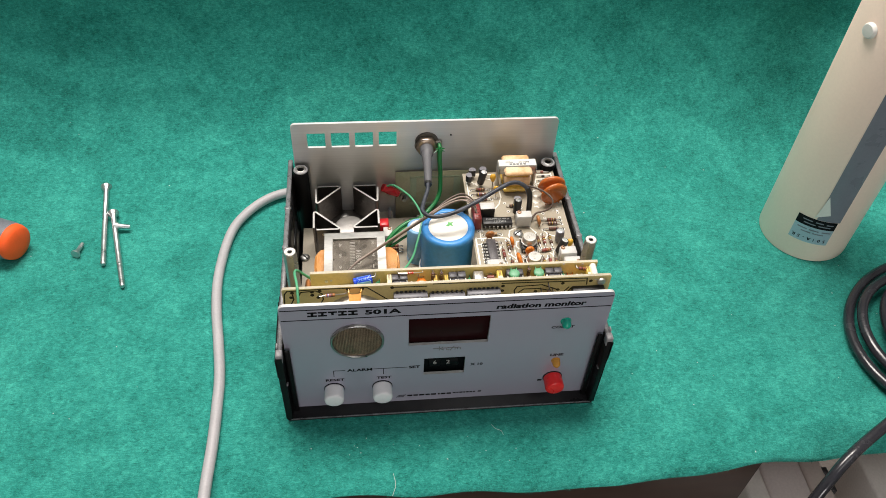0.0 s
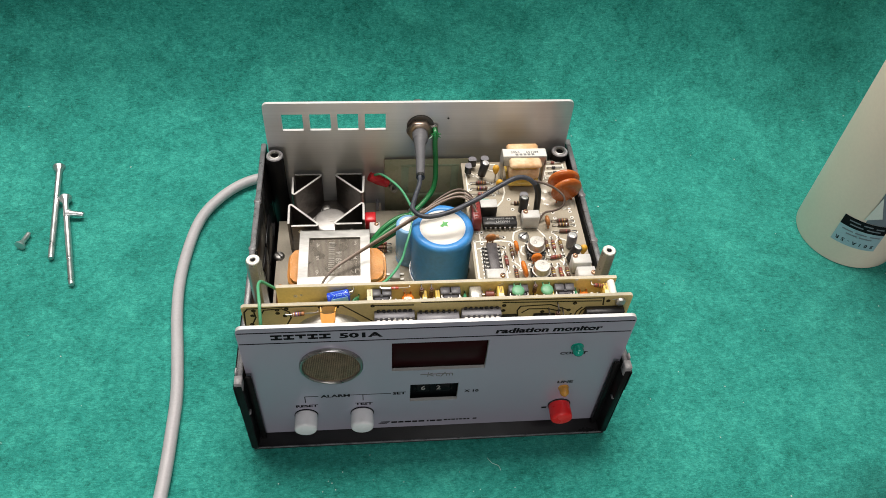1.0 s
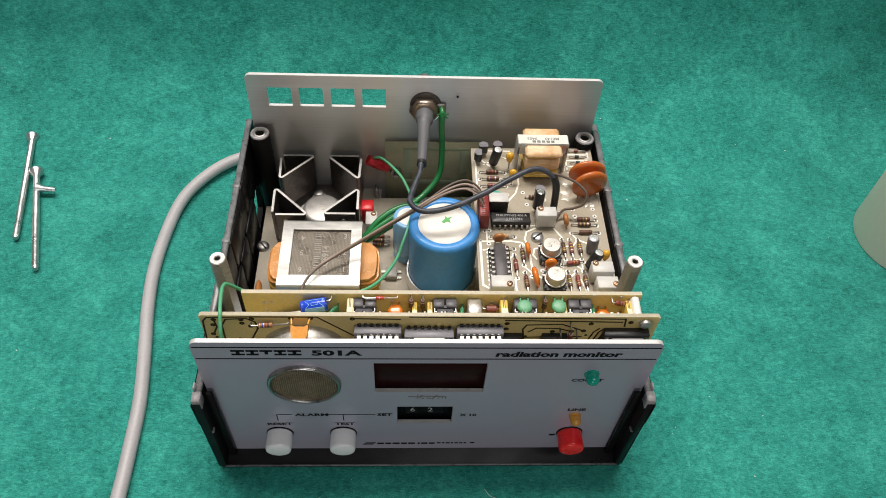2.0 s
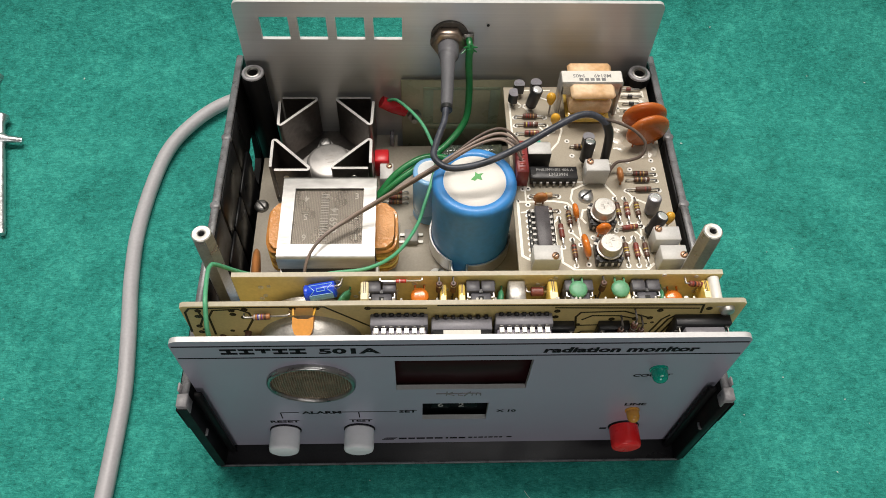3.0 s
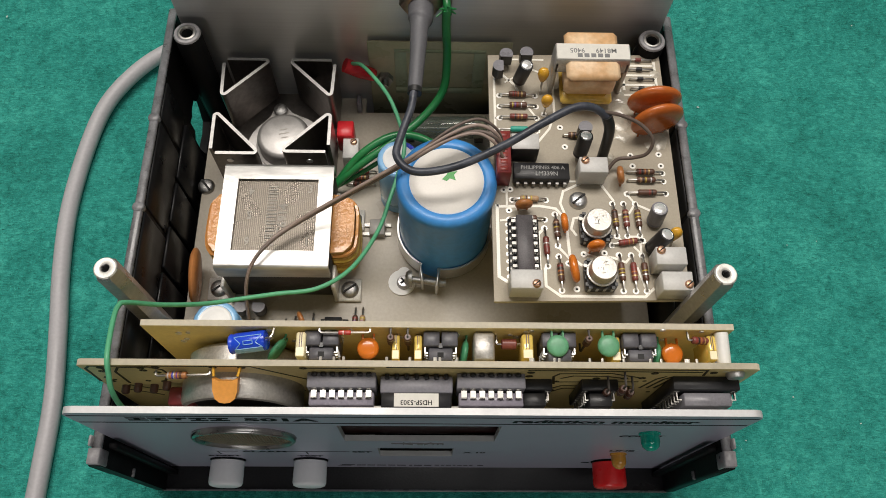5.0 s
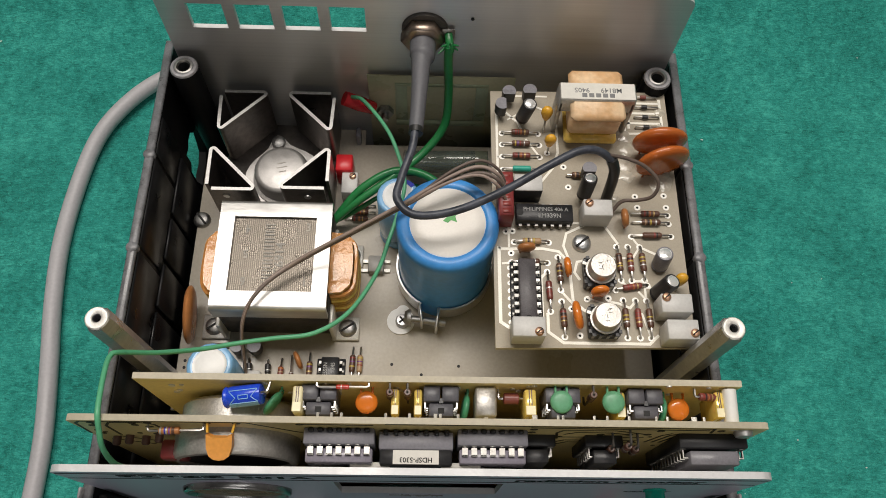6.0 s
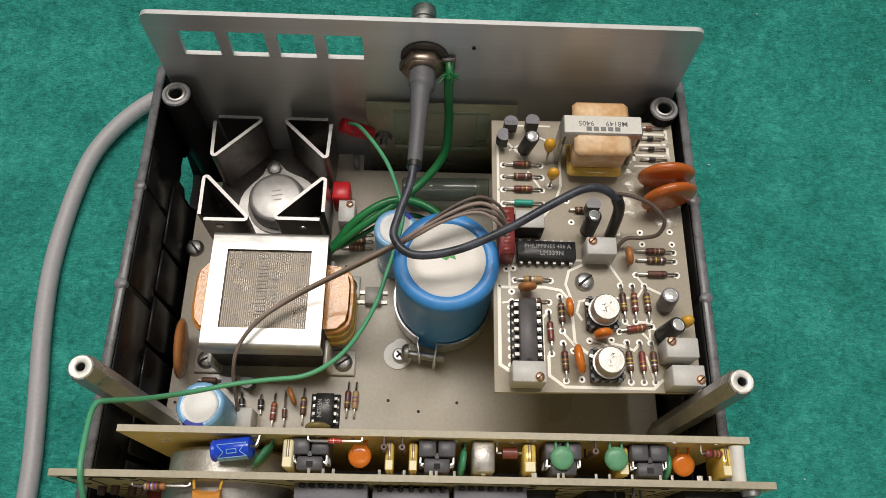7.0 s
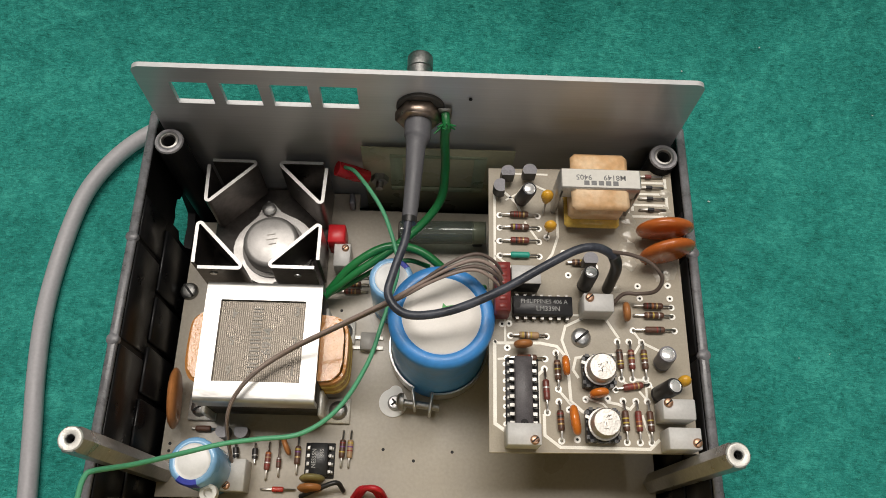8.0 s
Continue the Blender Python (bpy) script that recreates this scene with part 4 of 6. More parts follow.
def trimmer(board, x0, x1, y0, y1, z, h=9.0, screw=None, m=None, sides="trimmer_grey", label="grey square trimming potentiometer"):
    g = G()
    g.box(((x0 + x1) / 2, (y0 + y1) / 2, z + 0.6 + (h - 0.6) / 2), (x1 - x0, y1 - y0, h - 0.6), "trimmer_grey", 0.25, sides=sides)
    for a in (x0 + 0.8, x1 - 0.8):
        for b in (y0 + 0.7, y1 - 0.7):
            g.box((a, b, z + 0.4), (1.0, 1.0, 0.9), "trimmer_side")
    if screw:
        g.lathe([(1.35, -0.2), (1.25, 0.7), (1.0, 0.9), (0, 0.9)], (screw[0], screw[1], z + h), mat="copper_screw", n=14)
        g.box((screw[0], screw[1], z + h + 0.86), (2.2, 0.4, 0.12), "hole_dark", rz=40)
    return at(g, "trimmer", board, label, m)


def to92(board, c, z, rz, m=None):
    g = G()
    pts = [(2.3 * math.cos(radians(a)), 2.3 * math.sin(radians(a))) for a in range(-35, 216, 25)]
    g.prism(pts, 2.5, 7.2, "ic_grey", "ic_black")
    for x in (-1.27, 0, 1.27):
        g.tube([(x, 0, -0.4), (x, 0, 2.6)], 0.25, "lead_wire", n=4, smooth_path=False)
    g.apply(Matrix.Translation((c[0], c[1], z)) @ Matrix.Rotation(radians(rz), 4, "Z"))
    return at(g, "transistor", board, "small black plastic transistor", m)


def screw_head(board, c, z, r=3.0, rz=30, mat="zinc", label="slotted pan-head screw", name="screw", dirn=(0, 0, 1)):
    g = G()
    g.lathe([(r, 0), (r, 0.5), (r * 0.9, 1.3), (r * 0.6, 1.8), (0, 2.0)], (0, 0, 0), mat=mat, n=18)
    g.box((0, 0, 1.75), (r * 1.75, r * 0.24, 0.6), "hole_dark", rz=rz)
    q = Vector((0, 0, 1)).rotation_difference(Vector(dirn)).to_matrix().to_4x4()
    g.apply(Matrix.Translation((c[0], c[1], z)) @ q)
    return at(g, name, board, label)


Y, RD, OR, BK, VI, GO, SI = "band_yellow", "band_red", "band_orange", "band_black", "band_violet", "band_gold", "band_silver"
B1 = ((2, RD), (4, BK), (6, OR), (9, GO))
B2 = ((2, Y), (4, VI), (6, RD), (9, SI))
B3 = ((2, "res_tan"), (4, BK), (6, Y), (10, SI))
B4 = ((3, RD), (5, RD), (7, OR), (10, GO))

# ---- parts of the amplifier board ----
T = top_board
Z = TOP_Z
dip(T, (40.5, 84.6), 14, Z, "x", 0.0, text=(("PHILIPPINES 406 A", 0.4, 0.6, 1.3, 1.0, 0), ("LM339N", 1.6, -1.7, 1.5, 1.0, 0)), label="black 14-pin chip with pale print")
dip(T, (34.2, 58.3), 16, Z, "y", 0.6, body="ic_worn", width=5.5, label="worn black 16-pin chip")
for a, b, body, bands in (((28, 116), (40.3, 116), "res_brown", B4), ((28, 111.6), (40.5, 111.6), "res_brown", B2), ((28, 107), (40.5, 107), "res_red", B1), ((28, 102), (40.5, 102), "res_teal", ()),
                          ((49, 100), (58, 100), "res_brown", B3),
                          ((69, 86.3), (81, 86.3), "res_brown", B1), ((69, 83.3), (81, 83.3), "res_brown", B3), ((68.5, 78.6), (81.3, 78.8), "res_brown", ((8, RD), (10, BK))),
                          ((31, 76), (42, 76), "res_tan", ((2, Y), (4, BK), (6, SI), (8, Y))), ((30, 69), (41.3, 69), "res_brown", ((8, RD), (10, SI))),
                          ((41, 66), (41.5, 53), "res_red", ((5, SI), (8, RD))), ((44.6, 71), (45, 60), "res_brown", B3), ((45, 56.3), (45.4, 45), "res_brown", B1),
                          ((63.4, 75), (64, 63.5), "res_brown", ((2, BK), (8, GO), (10, Y))), ((67, 75), (67.3, 63.5), "res_red", B3), ((70.8, 75), (71.3, 63.7), "res_brown", ((3, Y), (6, Y), (9, SI))),
                          ((64, 57), (64.4, 45), "res_brown", ((5, Y), (8, Y), (10, SI))), ((67.8, 57), (68.2, 45), "res_red", B4), ((71.2, 57), (71.6, 45), "res_brown", ((6, Y), (9, SI))),
                          ((62, 60.3), (72, 62), "res_red", B4)):
    resistor(T, a, b, Z, body, bands, label="small carbon resistor with coloured bands")
for (x, y), rz in (((30.2, 128.3), 0), ((37.2, 129), 0), ((27.8, 123.4), 90)):
    to92(T, (x, y), Z, rz)
can_cap(T, (34.6, 120.2, Z + 3), (36.2, 119.4, Z + 13), 2.3, "ic_black", "can_top", label="small black electrolytic capacitor with a silver top", leads=3)
can_cap(T, (53.4, 91.2, Z + 3.5), (53.9, 92.6, Z + 13), 2.35, "ic_black", "can_top", label="small black electrolytic capacitor with a silver top", leads=3.5)
to92(T, (54.8, 98.2), Z + 2, 0)
can_cap(T, (76.2, 68.4, Z + 1), (76.0, 69.4, Z + 8.6), 2.6, "ic_grey", "can_top", label="small grey electrolytic capacitor with a silver top", leads=1)
can_cap(T, (74.0, 58.6, Z + 1.6), (76.6, 59.6, Z + 10.6), 2.5, "ic_black", "can_top", label="leaning black electrolytic capacitor with a silver top", leads=2)


def drop_cap(board, base, top, mat="tantalum", r=2.0, m=None):
    g = G()
    b, t = Vector(base), Vector(top)
    g.lathe([(0, -3.2), (0.7, -3.0), (1.5, -1.6), (r, 0), (r * 0.92, 1.2), (r * 0.6, 2.1), (0, 2.5)], t, t - b, mat, n=12, squash=(1, 0.75))
    g.tube([base, tuple(b + (t - b) * 0.5), tuple(t)], 0.35, "lead_wire", n=5, smooth_path=False)
    return at(g, "bead_capacitor", board, "small yellow bead capacitor", m)


drop_cap(T, (42, 116.6, Z - 0.3), (42.3, 119.4, Z + 8))
drop_cap(T, (43, 108.7, Z - 0.3), (43.2, 109.8, Z + 6.5))
drop_cap(T, (80.5, 60.2, Z - 0.3), (80.8, 62, Z + 6))
disc_cap(T, (31, 72.4), (37.5, 73), Z, 2.9, 2.2, "disc_brown", tilt=6, label="brown disc capacitor")
disc_cap(T, (47.2, 69), (47.6, 63.5), Z, 3.0, 2.2, "disc_orange", tilt=12, label="orange disc capacitor")
disc_cap(T, (49.2, 54.5), (50.2, 46), Z, 4.4, 2.6, "disc_orange", tilt=15, label="orange disc capacitor")
disc_cap(T, (53, 57.6), (59.4, 58.4), Z, 2.9, 2.2, "disc_orange", tilt=-6, label="orange disc capacitor")
disc_cap(T, (66.4, 86), (66.6, 80.5), Z, 3.0, 2.2, "disc_brown", tilt=12, label="brown disc capacitor")
disc_cap(T, (69.4, 109.3), (87.4, 109.8), Z, 8.9, 3.8, "disc_rust", tilt=4, label="large orange disc capacitor", lift=0.6, squash=0.92)
disc_cap(T, (69.8, 99.6), (87.2, 103.4), Z, 8.9, 3.8, "disc_rust", tilt=0, label="large orange disc capacitor", lift=0.6, squash=0.92)
trimmer(T, 28.8, 38.4, 42.4, 48.4, Z, 9.0, (36.4, 43.8))
trimmer(T, 73, 82.3, 50.4, 56.2, Z, 9.0, (74.6, 55.0))
trimmer(T, 74, 83.2, 42.2, 48.2, Z, 9.0, (81.8, 44.0))
trimmer(T, 52, 61, 81.6, 87.2, Z, 9.0, (53.8, 85.8))
trimmer(T, 30.6, 39.5, 89.8, 95.6, Z, 9.0, sides="ic_black")


def metal_can(board, c, z, txt):
    g = G()
    g.box((c[0], c[1], z + 1.9), (9.2, 9.2, 3.6), "ic_black", 0.2)
    for i in range(4):
        for s in (-1, 1):
            o = (i - 1.5) * 2.3
            g.box((c[0] + o, c[1] + s * 4.5, z + 3.9), (1.1, 0.9, 0.5), "ic_black")
            g.box((c[0] + s * 4.5, c[1] + o, z + 3.9), (0.9, 1.1, 0.5), "ic_black")
            g.box((c[0] + o, c[1] + s * 4.65, z + 1.6), (0.8, 0.2, 2.4), "lead_wire")
    for k in range(8):
        a = radians(45 * k + 20)
        g.tube([(c[0] + 2.8 * math.cos(a), c[1] + 2.8 * math.sin(a), z + 3.6), (c[0] + 2.6 * math.cos(a), c[1] + 2.6 * math.sin(a), z + 5.6)], 0.25, "lead_wire", n=4, smooth_path=False)
    g.lathe([(0, 5.0), (4.65, 5.0), (4.65, 5.6), (4.15, 5.7), (4.1, 8.6), (3.7, 9.2), (0, 9.3)], (c[0], c[1], z), mat="can_silver", n=28)
    g.box((c[0] - 4.9, c[1] + 2, z + 5.3), (1.2, 0.9, 0.5), "can_silver", rz=-20)
    rn = random.Random(int(c[1]))
    for i in range(9):
        g.box((c[0] + rn.uniform(-2.2, 2.2), c[1] + rn.uniform(-2.0, 2.0), z + 9.32), (rn.uniform(0.3, 1.3), 0.22, 0.04), "stamp_pale", rz=rn.choice((8, 98, 50)))
    return at(g, "metal_can_amplifier", board, "round metal-can amplifier in a black socket")


metal_can(T, (56.6, 65.0), Z, "")
metal_can(T, (56.9, 49.2), Z, "")
screw_head(T, (52.4, 75.9), Z, 3.0, 40, "plated", label="slotted screw holding the small board")


def row_connector():
    g = G()
    g.box((28.0, 88.8, Z + 4.5), (4.6, 15.5, 9), "maroon_plastic", 0.3)
    for i in range(6):
        g.box((28.0, 82.6 + i * 2.5, Z + 9.05), (2.4, 1.5, 0.3), "band_red", 0.05)
        g.box((30.2, 82.6 + i * 2.5, Z + 3.6), (0.4, 1.2, 5), "hole_dark")
    at(g, "plug_connector", T, "dark red row connector")


row_connector()


def small_transformer():
    ob = G()
    ob.box((57.0, 120.5, TOP_Z + 15.5), (24.5, 6.8, 7.0), "can_silver", 0.5)
    for s in (-1, 1):
        ob.box((57.0 + s * 11.6, 120.5, TOP_Z + 8.5), (1.4, 6.8, 17), "can_silver", 0.3)
    ob.box((57.0, 120.5, TOP_Z + 19.03), (23.6, 6.0, 0.06), "label_paper")
    text_into(ob, "M8149     9405", 0, 0, 0, 1.8, "ink_grey", 1.0, Matrix.Translation((57.0, 121.6, TOP_Z + 19.09)) @ Matrix.Rotation(math.pi, 4, "Z"), align="CENTER")
    for k in range(5):
        ob.box((57.0 + (k - 2) * 2.2, 118.9, TOP_Z + 19.07), (1.6, 1.5, 0.05), "ink_grey")
    fr = at(ob, "pulse_transformer", monitor, "small transformer in a tinned bracket with amber coil")
    g = G()
    g.box((57.0, 120.4, TOP_Z + 9.5), (15.5, 14, 15), "amber_film", 1.6)
    g.box((57.0, 120.4, TOP_Z + 16.6), (17.6, 19, 3.2), "coil_paper", 1.4)
    g.box((57.0, 120.4, TOP_Z + 3.2), (17.5, 18.4, 2.6), "amber_film", 0.9)
    g.box((57.0, 120.4, TOP_Z + 9.6), (16.6, 16.4, 7.0), "coil_paper", 1.2)
    g.build("coil", fr, "amber varnished coil")


small_transformer()


def diode_row():
    for i, y in enumerate((131.2, 127.2, 123.2, 119.2)):
        resistor(T, (73.5, y), (82, y), Z, "ic_black" if i else "res_red", (), r=0.72, length=2.0, lift=1.0, name="glass_diode", label="tiny dark diode", shift=-0.6)


diode_row()


def top_copper():
    g = G()
    W = "trace_white"
    runs = [
        ([(26.4, 125), (26.4, 98), (33, 96.4)], 0.7), ([(26.4, 107), (28, 107)], 0.6), ([(26.6, 102), (33, 97.2)], 0.6),
        ([(28, 126), (33.5, 120.5), (35.4, 116)], 0.7), ([(36, 114), (40.6, 107)], 0.6), ([(29, 131.2), (44, 131.2)], 0.6), ([(38.8, 127.5), (44, 125)], 0.6),
        ([(46.6, 128), (46.6, 109), (44.6, 103), (40, 97)], 0.7), ([(30, 121.5), (34, 124), (36, 127)], 0.5),
        ([(26.2, 74.4), (26.2, 49.5), (29, 47.6)], 0.9), ([(26.2, 74.4), (27, 73.6), (40, 73.9), (45, 73), (48, 69.4), (48.6, 56.5), (52, 53.5), (60, 52.5), (63, 51)], 0.8),
        ([(29.4, 82), (29.4, 74)], 0.6), ([(27, 68.6), (30, 69)], 0.6),
        ([(49, 83), (52.4, 83)], 0.6), ([(54, 82.5), (47.8, 79.4), (46.6, 75), (48.6, 68.8)], 0.7), ([(60, 82.5), (64, 76)], 0.7),
        ([(40.6, 52.6), (40.6, 46.5), (45, 43.2), (71, 43.2), (74, 46)], 0.8), ([(45, 59.8), (49, 55)], 0.7),
        ([(51.2, 63.5), (49.6, 66), (50.6, 69.6), (52.6, 70), (63, 71)], 0.7), ([(59.2, 56.6), (62.5, 56), (66, 54.6), (67.8, 56.6)], 0.7), ([(53, 57.6), (58, 56), (63, 51)], 0.5),
        ([(68, 63.4), (71.3, 63.4), (74.6, 59)], 0.7), ([(64, 63.2), (65.8, 61.8)], 0.6), ([(71.2, 61.6), (71.2, 57)], 0.6), ([(69, 60), (71.2, 57.4)], 0.6), ([(69.4, 53), (71.4, 46)], 0.6),
        ([(70.8, 75), (77, 72)], 0.7), ([(68.4, 78.6), (70.6, 75.4)], 0.6), ([(70.8, 75), (68.6, 71.6), (64.5, 71)], 0.6),
        ([(41, 66), (39, 64), (39, 49)], 0.8), ([(70, 129.3), (82.6, 129.3)], 0.7), ([(70, 125.2), (82.6, 125.2)], 0.7), ([(70, 121.2), (82.6, 121.2)], 0.7), ([(70, 117), (82.6, 117.2)], 0.7), ([(69.6, 131.4), (69.6, 104)], 1.3), ([(71.4, 131), (71.4, 119)], 0.8), ([(82.8, 131), (82.8, 118.5)], 0.8),
    ]
    for pts, w in runs:
        g.strip([Vector(p) for p in pts], w * 1.15, Z, W)
    g.build("copper_trackwork", T, "tinned copper tracks", kind="stuff")
    g = G()
    ends = [(28, 116), (40.3, 116), (28, 111.6), (40.5, 111.6), (28, 107), (40.5, 107), (28, 102), (40.5, 102), (81, 86.3), (81, 83.3), (68.5, 78.6), (81.3, 78.8), (31, 76), (42, 76), (30, 69), (41.3, 69),
            (41, 66), (41.5, 53), (44.6, 71), (45, 60), (45, 56.3), (45.4, 45), (63.4, 75), (64, 63.5), (67, 75), (67.3, 63.5), (70.8, 75), (71.3, 63.7), (64, 57), (64.4, 45), (67.8, 57), (68.2, 45), (71.2, 57), (71.6, 45),
            (62, 60.3), (72, 62), (43, 108.7), (48.2, 103.5), (49.4, 96), (71, 93), (80.5, 93.5), (71.4, 89), (80.8, 89.2), (28.5, 79.6), (30.6, 79.8), (30, 72.2), (48, 54), (50, 45.5), (53, 57.2), (59.5, 57.6),
            (54.5, 97), (58, 99)]
    for x, y in ends:
        g.ringpad(x, y, Z, 0.42, 1.05, "tinned")
    for i in range(8):
        for s in (-1, 1):
            g.ringpad(33.6 + s * 4.3, 58.3 + (i - 3.5) * 2.54, Z, 0.2, 0.8, "tinned", n=8)
    g.build("solder_padwork", T, "round tinned solder pads", kind="stuff")
    g = G()
    rnd = random.Random(4)
    for x, y, r in ((69, 116, 3.2), (69.5, 111, 3.0), (68.5, 105, 3.2), (69, 100.5, 2.6), (81, 99, 3.6), (78.5, 97, 2.4), (82, 119, 2.2), (82.4, 126, 2.0), (64.4, 92.2, 1.5)):
        n = 18
        k = [r * (0.75 + 0.4 * rnd.random()) for _ in range(n)]
        base = [(x + k[j] * math.cos(2 * math.pi * j / n), y + k[j] * math.sin(2 * math.pi * j / n), Z + 0.05) for j in range(n)]
        midr = [(x + 0.6 * (p - x), y + 0.6 * (q - y), Z + 0.45) for p, q, _ in base]
        g.quads([base, midr], "flux")
        g.face(midr, "flux", True)
    g.build("flux_residue", T, "shiny dried flux around the joints", kind="stuff")


top_copper()

# ---- power transformer ----


def power_transformer():
    x0, x1, y0, y1, zt = -65.3, -28.2, 55.8, 94.8, 49.2
    cx, cy = (x0 + x1) / 2, (y0 + y1) / 2
    g = G()
    wx0, wx1, wy0, wy1 = x0 + 5.0, x1 - 5.0, y0 + 6.4, y1 - 6.2
    # bracket: open frame on top, closed front and back
    # one bent sheet: rounded upper edges, a window in its top
    r, th = 1.5, 1.4
    prof = [(y0, zt - 7.5)] + [(y0 + r - r * math.cos(k * math.pi / 8), zt - r + r * math.sin(k * math.pi / 8)) for k in range(5)]
    prof += [(wy0, zt), (wy1, zt)] + [(y1 - r + r * math.sin(k * math.pi / 8), zt - r + r * math.cos(k * math.pi / 8)) for k in range(5)] + [(y1, zt - 7.5)]
    for i in range(len(prof) - 1):
        (ya, za), (yb, zb) = prof[i], prof[i + 1]
        spans = ((x0, wx0), (wx1, x1)) if (ya, yb) == (wy0, wy1) else ((x0, wx0), (wx0, wx1), (wx1, x1))
        for xa, xb in spans:
            g.face([(xa, ya, za), (xb, ya, za), (xb, yb, zb), (xa, yb, zb)], "bracket_steel", True)
    for xa, xb in ((wx0, wx0), (wx1, wx1)):
        g.face([(xa, wy0, zt), (xa, wy1, zt), (xa, wy1, zt - th), (xa, wy0, zt - th)], "bracket_steel")
    for ya in (wy0, wy1):
        g.face([(wx0, ya, zt), (wx1, ya, zt), (wx1, ya, zt - th), (wx0, ya, zt - th)], "bracket_steel")
    for xa in (x0, x1):
        g.face([(xa, y, z) for y, z in prof[:6]] + [(xa, y0 + th, zt - th), (xa, y0 + th, zt - 7.5)], "bracket_steel")
        g.face([(xa, wy0, zt), (xa, wy1, zt), (xa, wy1, zt - th), (xa, wy0, zt - th)], "bracket_steel")
        g.face([(xa, y, z) for y, z in prof[5:7]] + [(xa, wy0, zt - th), (xa, y0 + th, zt - th)], "bracket_steel")
        g.face([(xa, y, z) for y, z in prof[7:9]] + [(xa, y1 - r, zt - th), (xa, wy1, zt - th)], "bracket_steel")
        g.face([(xa, y, z) for y, z in prof[8:]] + [(xa, y1 - th, zt - 7.5), (xa, y1 - th, zt - th)], "bracket_steel")
    tr = at(g, "power_transformer", monitor, "mains transformer in a bright steel bracket with stamped core")
    for sx in (-1, 1):
        for y, k in ((y0 + 3.2, 1), (y1 - 8, 1)):
            f = G()
            f.box((cx + sx * 22.5, y, MAIN_Z + 0.8), (9.5, 8.5, 1.4), "tinned", 0.3)
            f.box((cx + sx * 18.7, y, MAIN_Z + 8), (1.4, 8.5, 14), "tinned", 0.3)
            f.lathe([(3.2, 0), (3.2, 0.6), (2.9, 1.3), (1.9, 1.8), (0, 2.0)], (cx + sx * 23.2, y, MAIN_Z + 1.4), mat="zinc", n=16)
            f.box((cx + sx * 23.2, y, MAIN_Z + 3.3), (5.4, 0.7, 0.5), "hole_dark", rz=35)
            f.build("mounting_foot", tr, "bright steel foot with a slotted screw")
    c = G()
    n = 84
    for i in range(n):
        x = wx0 + (wx1 - wx0) * (i + 0.5) / n
        c.box((x, cy, zt - 15 + (0.07 if i % 2 else 0)), ((wx1 - wx0) / n * (0.97 if i % 2 else 0.90), y1 - y0 - 3.4, 27.6), "lamination" if i % 2 else "lamination_dark")
    c.box((cx, cy, zt - 15.5), (x1 - x0 - 2, y1 - y0 - 3.4, 26.8), "core_dark")
    c.box((cx, cy, MAIN_Z + 12), (x1 - x0 - 0.6, y1 - y0 - 2.4, 20), "core_dark", 0.4)
    c.build("laminated_core", tr, "dark steel laminations", kind="stuff")
    t = G()
    for s, x, y, rot in (("3", wx1 - 3.6, wy1 - 4.6, 0), ("2", wx1 - 3.6, cy - 1, 0), ("1", wx1 - 3.6, wy0 + 2.4, 0), ("4", wx0 + 5.6, wy1 - 3.0, 180), ("5", wx0 + 5.6, cy + 1.6, 180), ("6", wx0 + 5.6, wy0 + 5.0, 180)):
        text_into(t, s, 0, 0, 0, 3.0, "stamp_pale", 0.9, Matrix.Translation((x, y, zt - 0.98)) @ Matrix.Rotation(radians(rot + (0 if rot == 0 else -90 + 90)), 4, "Z"))
    text_into(t, "C6914", 0, 0, 0, 3.2, "stamp_pale", 1.0, Matrix.Translation((cx + 3.6, cy - 7.5, zt - 0.98)) @ Matrix.Rotation(radians(90), 4, "Z"))
    for k in range(9):
        for o in (-0.55, 0.55):
            t.box((cx - 1.6, wy0 + 2.9 + k * 2.55 + o, zt - 0.96), (3.1, 0.42, 0.05), "stamp_pale")
    t.build("stamping", tr, "faint pale stamped marks", kind="stuff")
    for sx, w in ((-1, 5.6), (1, 7.6)):
        b = G()
        xo = x0 if sx < 0 else x1
        ys, yn = cy - 11, cy + 11
        out = [(0, ys), (w * 0.55, ys + 0.4), (w * 0.9, ys + 3), (w, ys + 7), (w, yn - 7), (w * 0.9, yn - 3), (w * 0.55, yn - 0.4), (0, yn)]
        poly = [(xo + sx * (a - 0.5), q) for a, q in out]
        if sx < 0:
            poly = poly[::-1]
        b.prism(poly, MAIN_Z + 4, zt - 6.5, "varnish_tape", "varnish_dark")
        wd = b.build("winding", tr, "orange varnished paper around the winding")
        for k in range(7):
            q9 = G()
            zz = MAIN_Z + 6 + k * 2.3
            q9.tube([(xo + sx * (a * 1.02 + 0.1), q, zz + 0.25 * math.sin(q)) for a, q in out], 0.75, "varnish_tape" if k > 5 else "amber_block" if k % 3 == 1 else "varnish_dark", n=5, steps=3)
            q9.build("wound_layer", wd)


power_transformer()

# ---- heat sink with power transistor ----


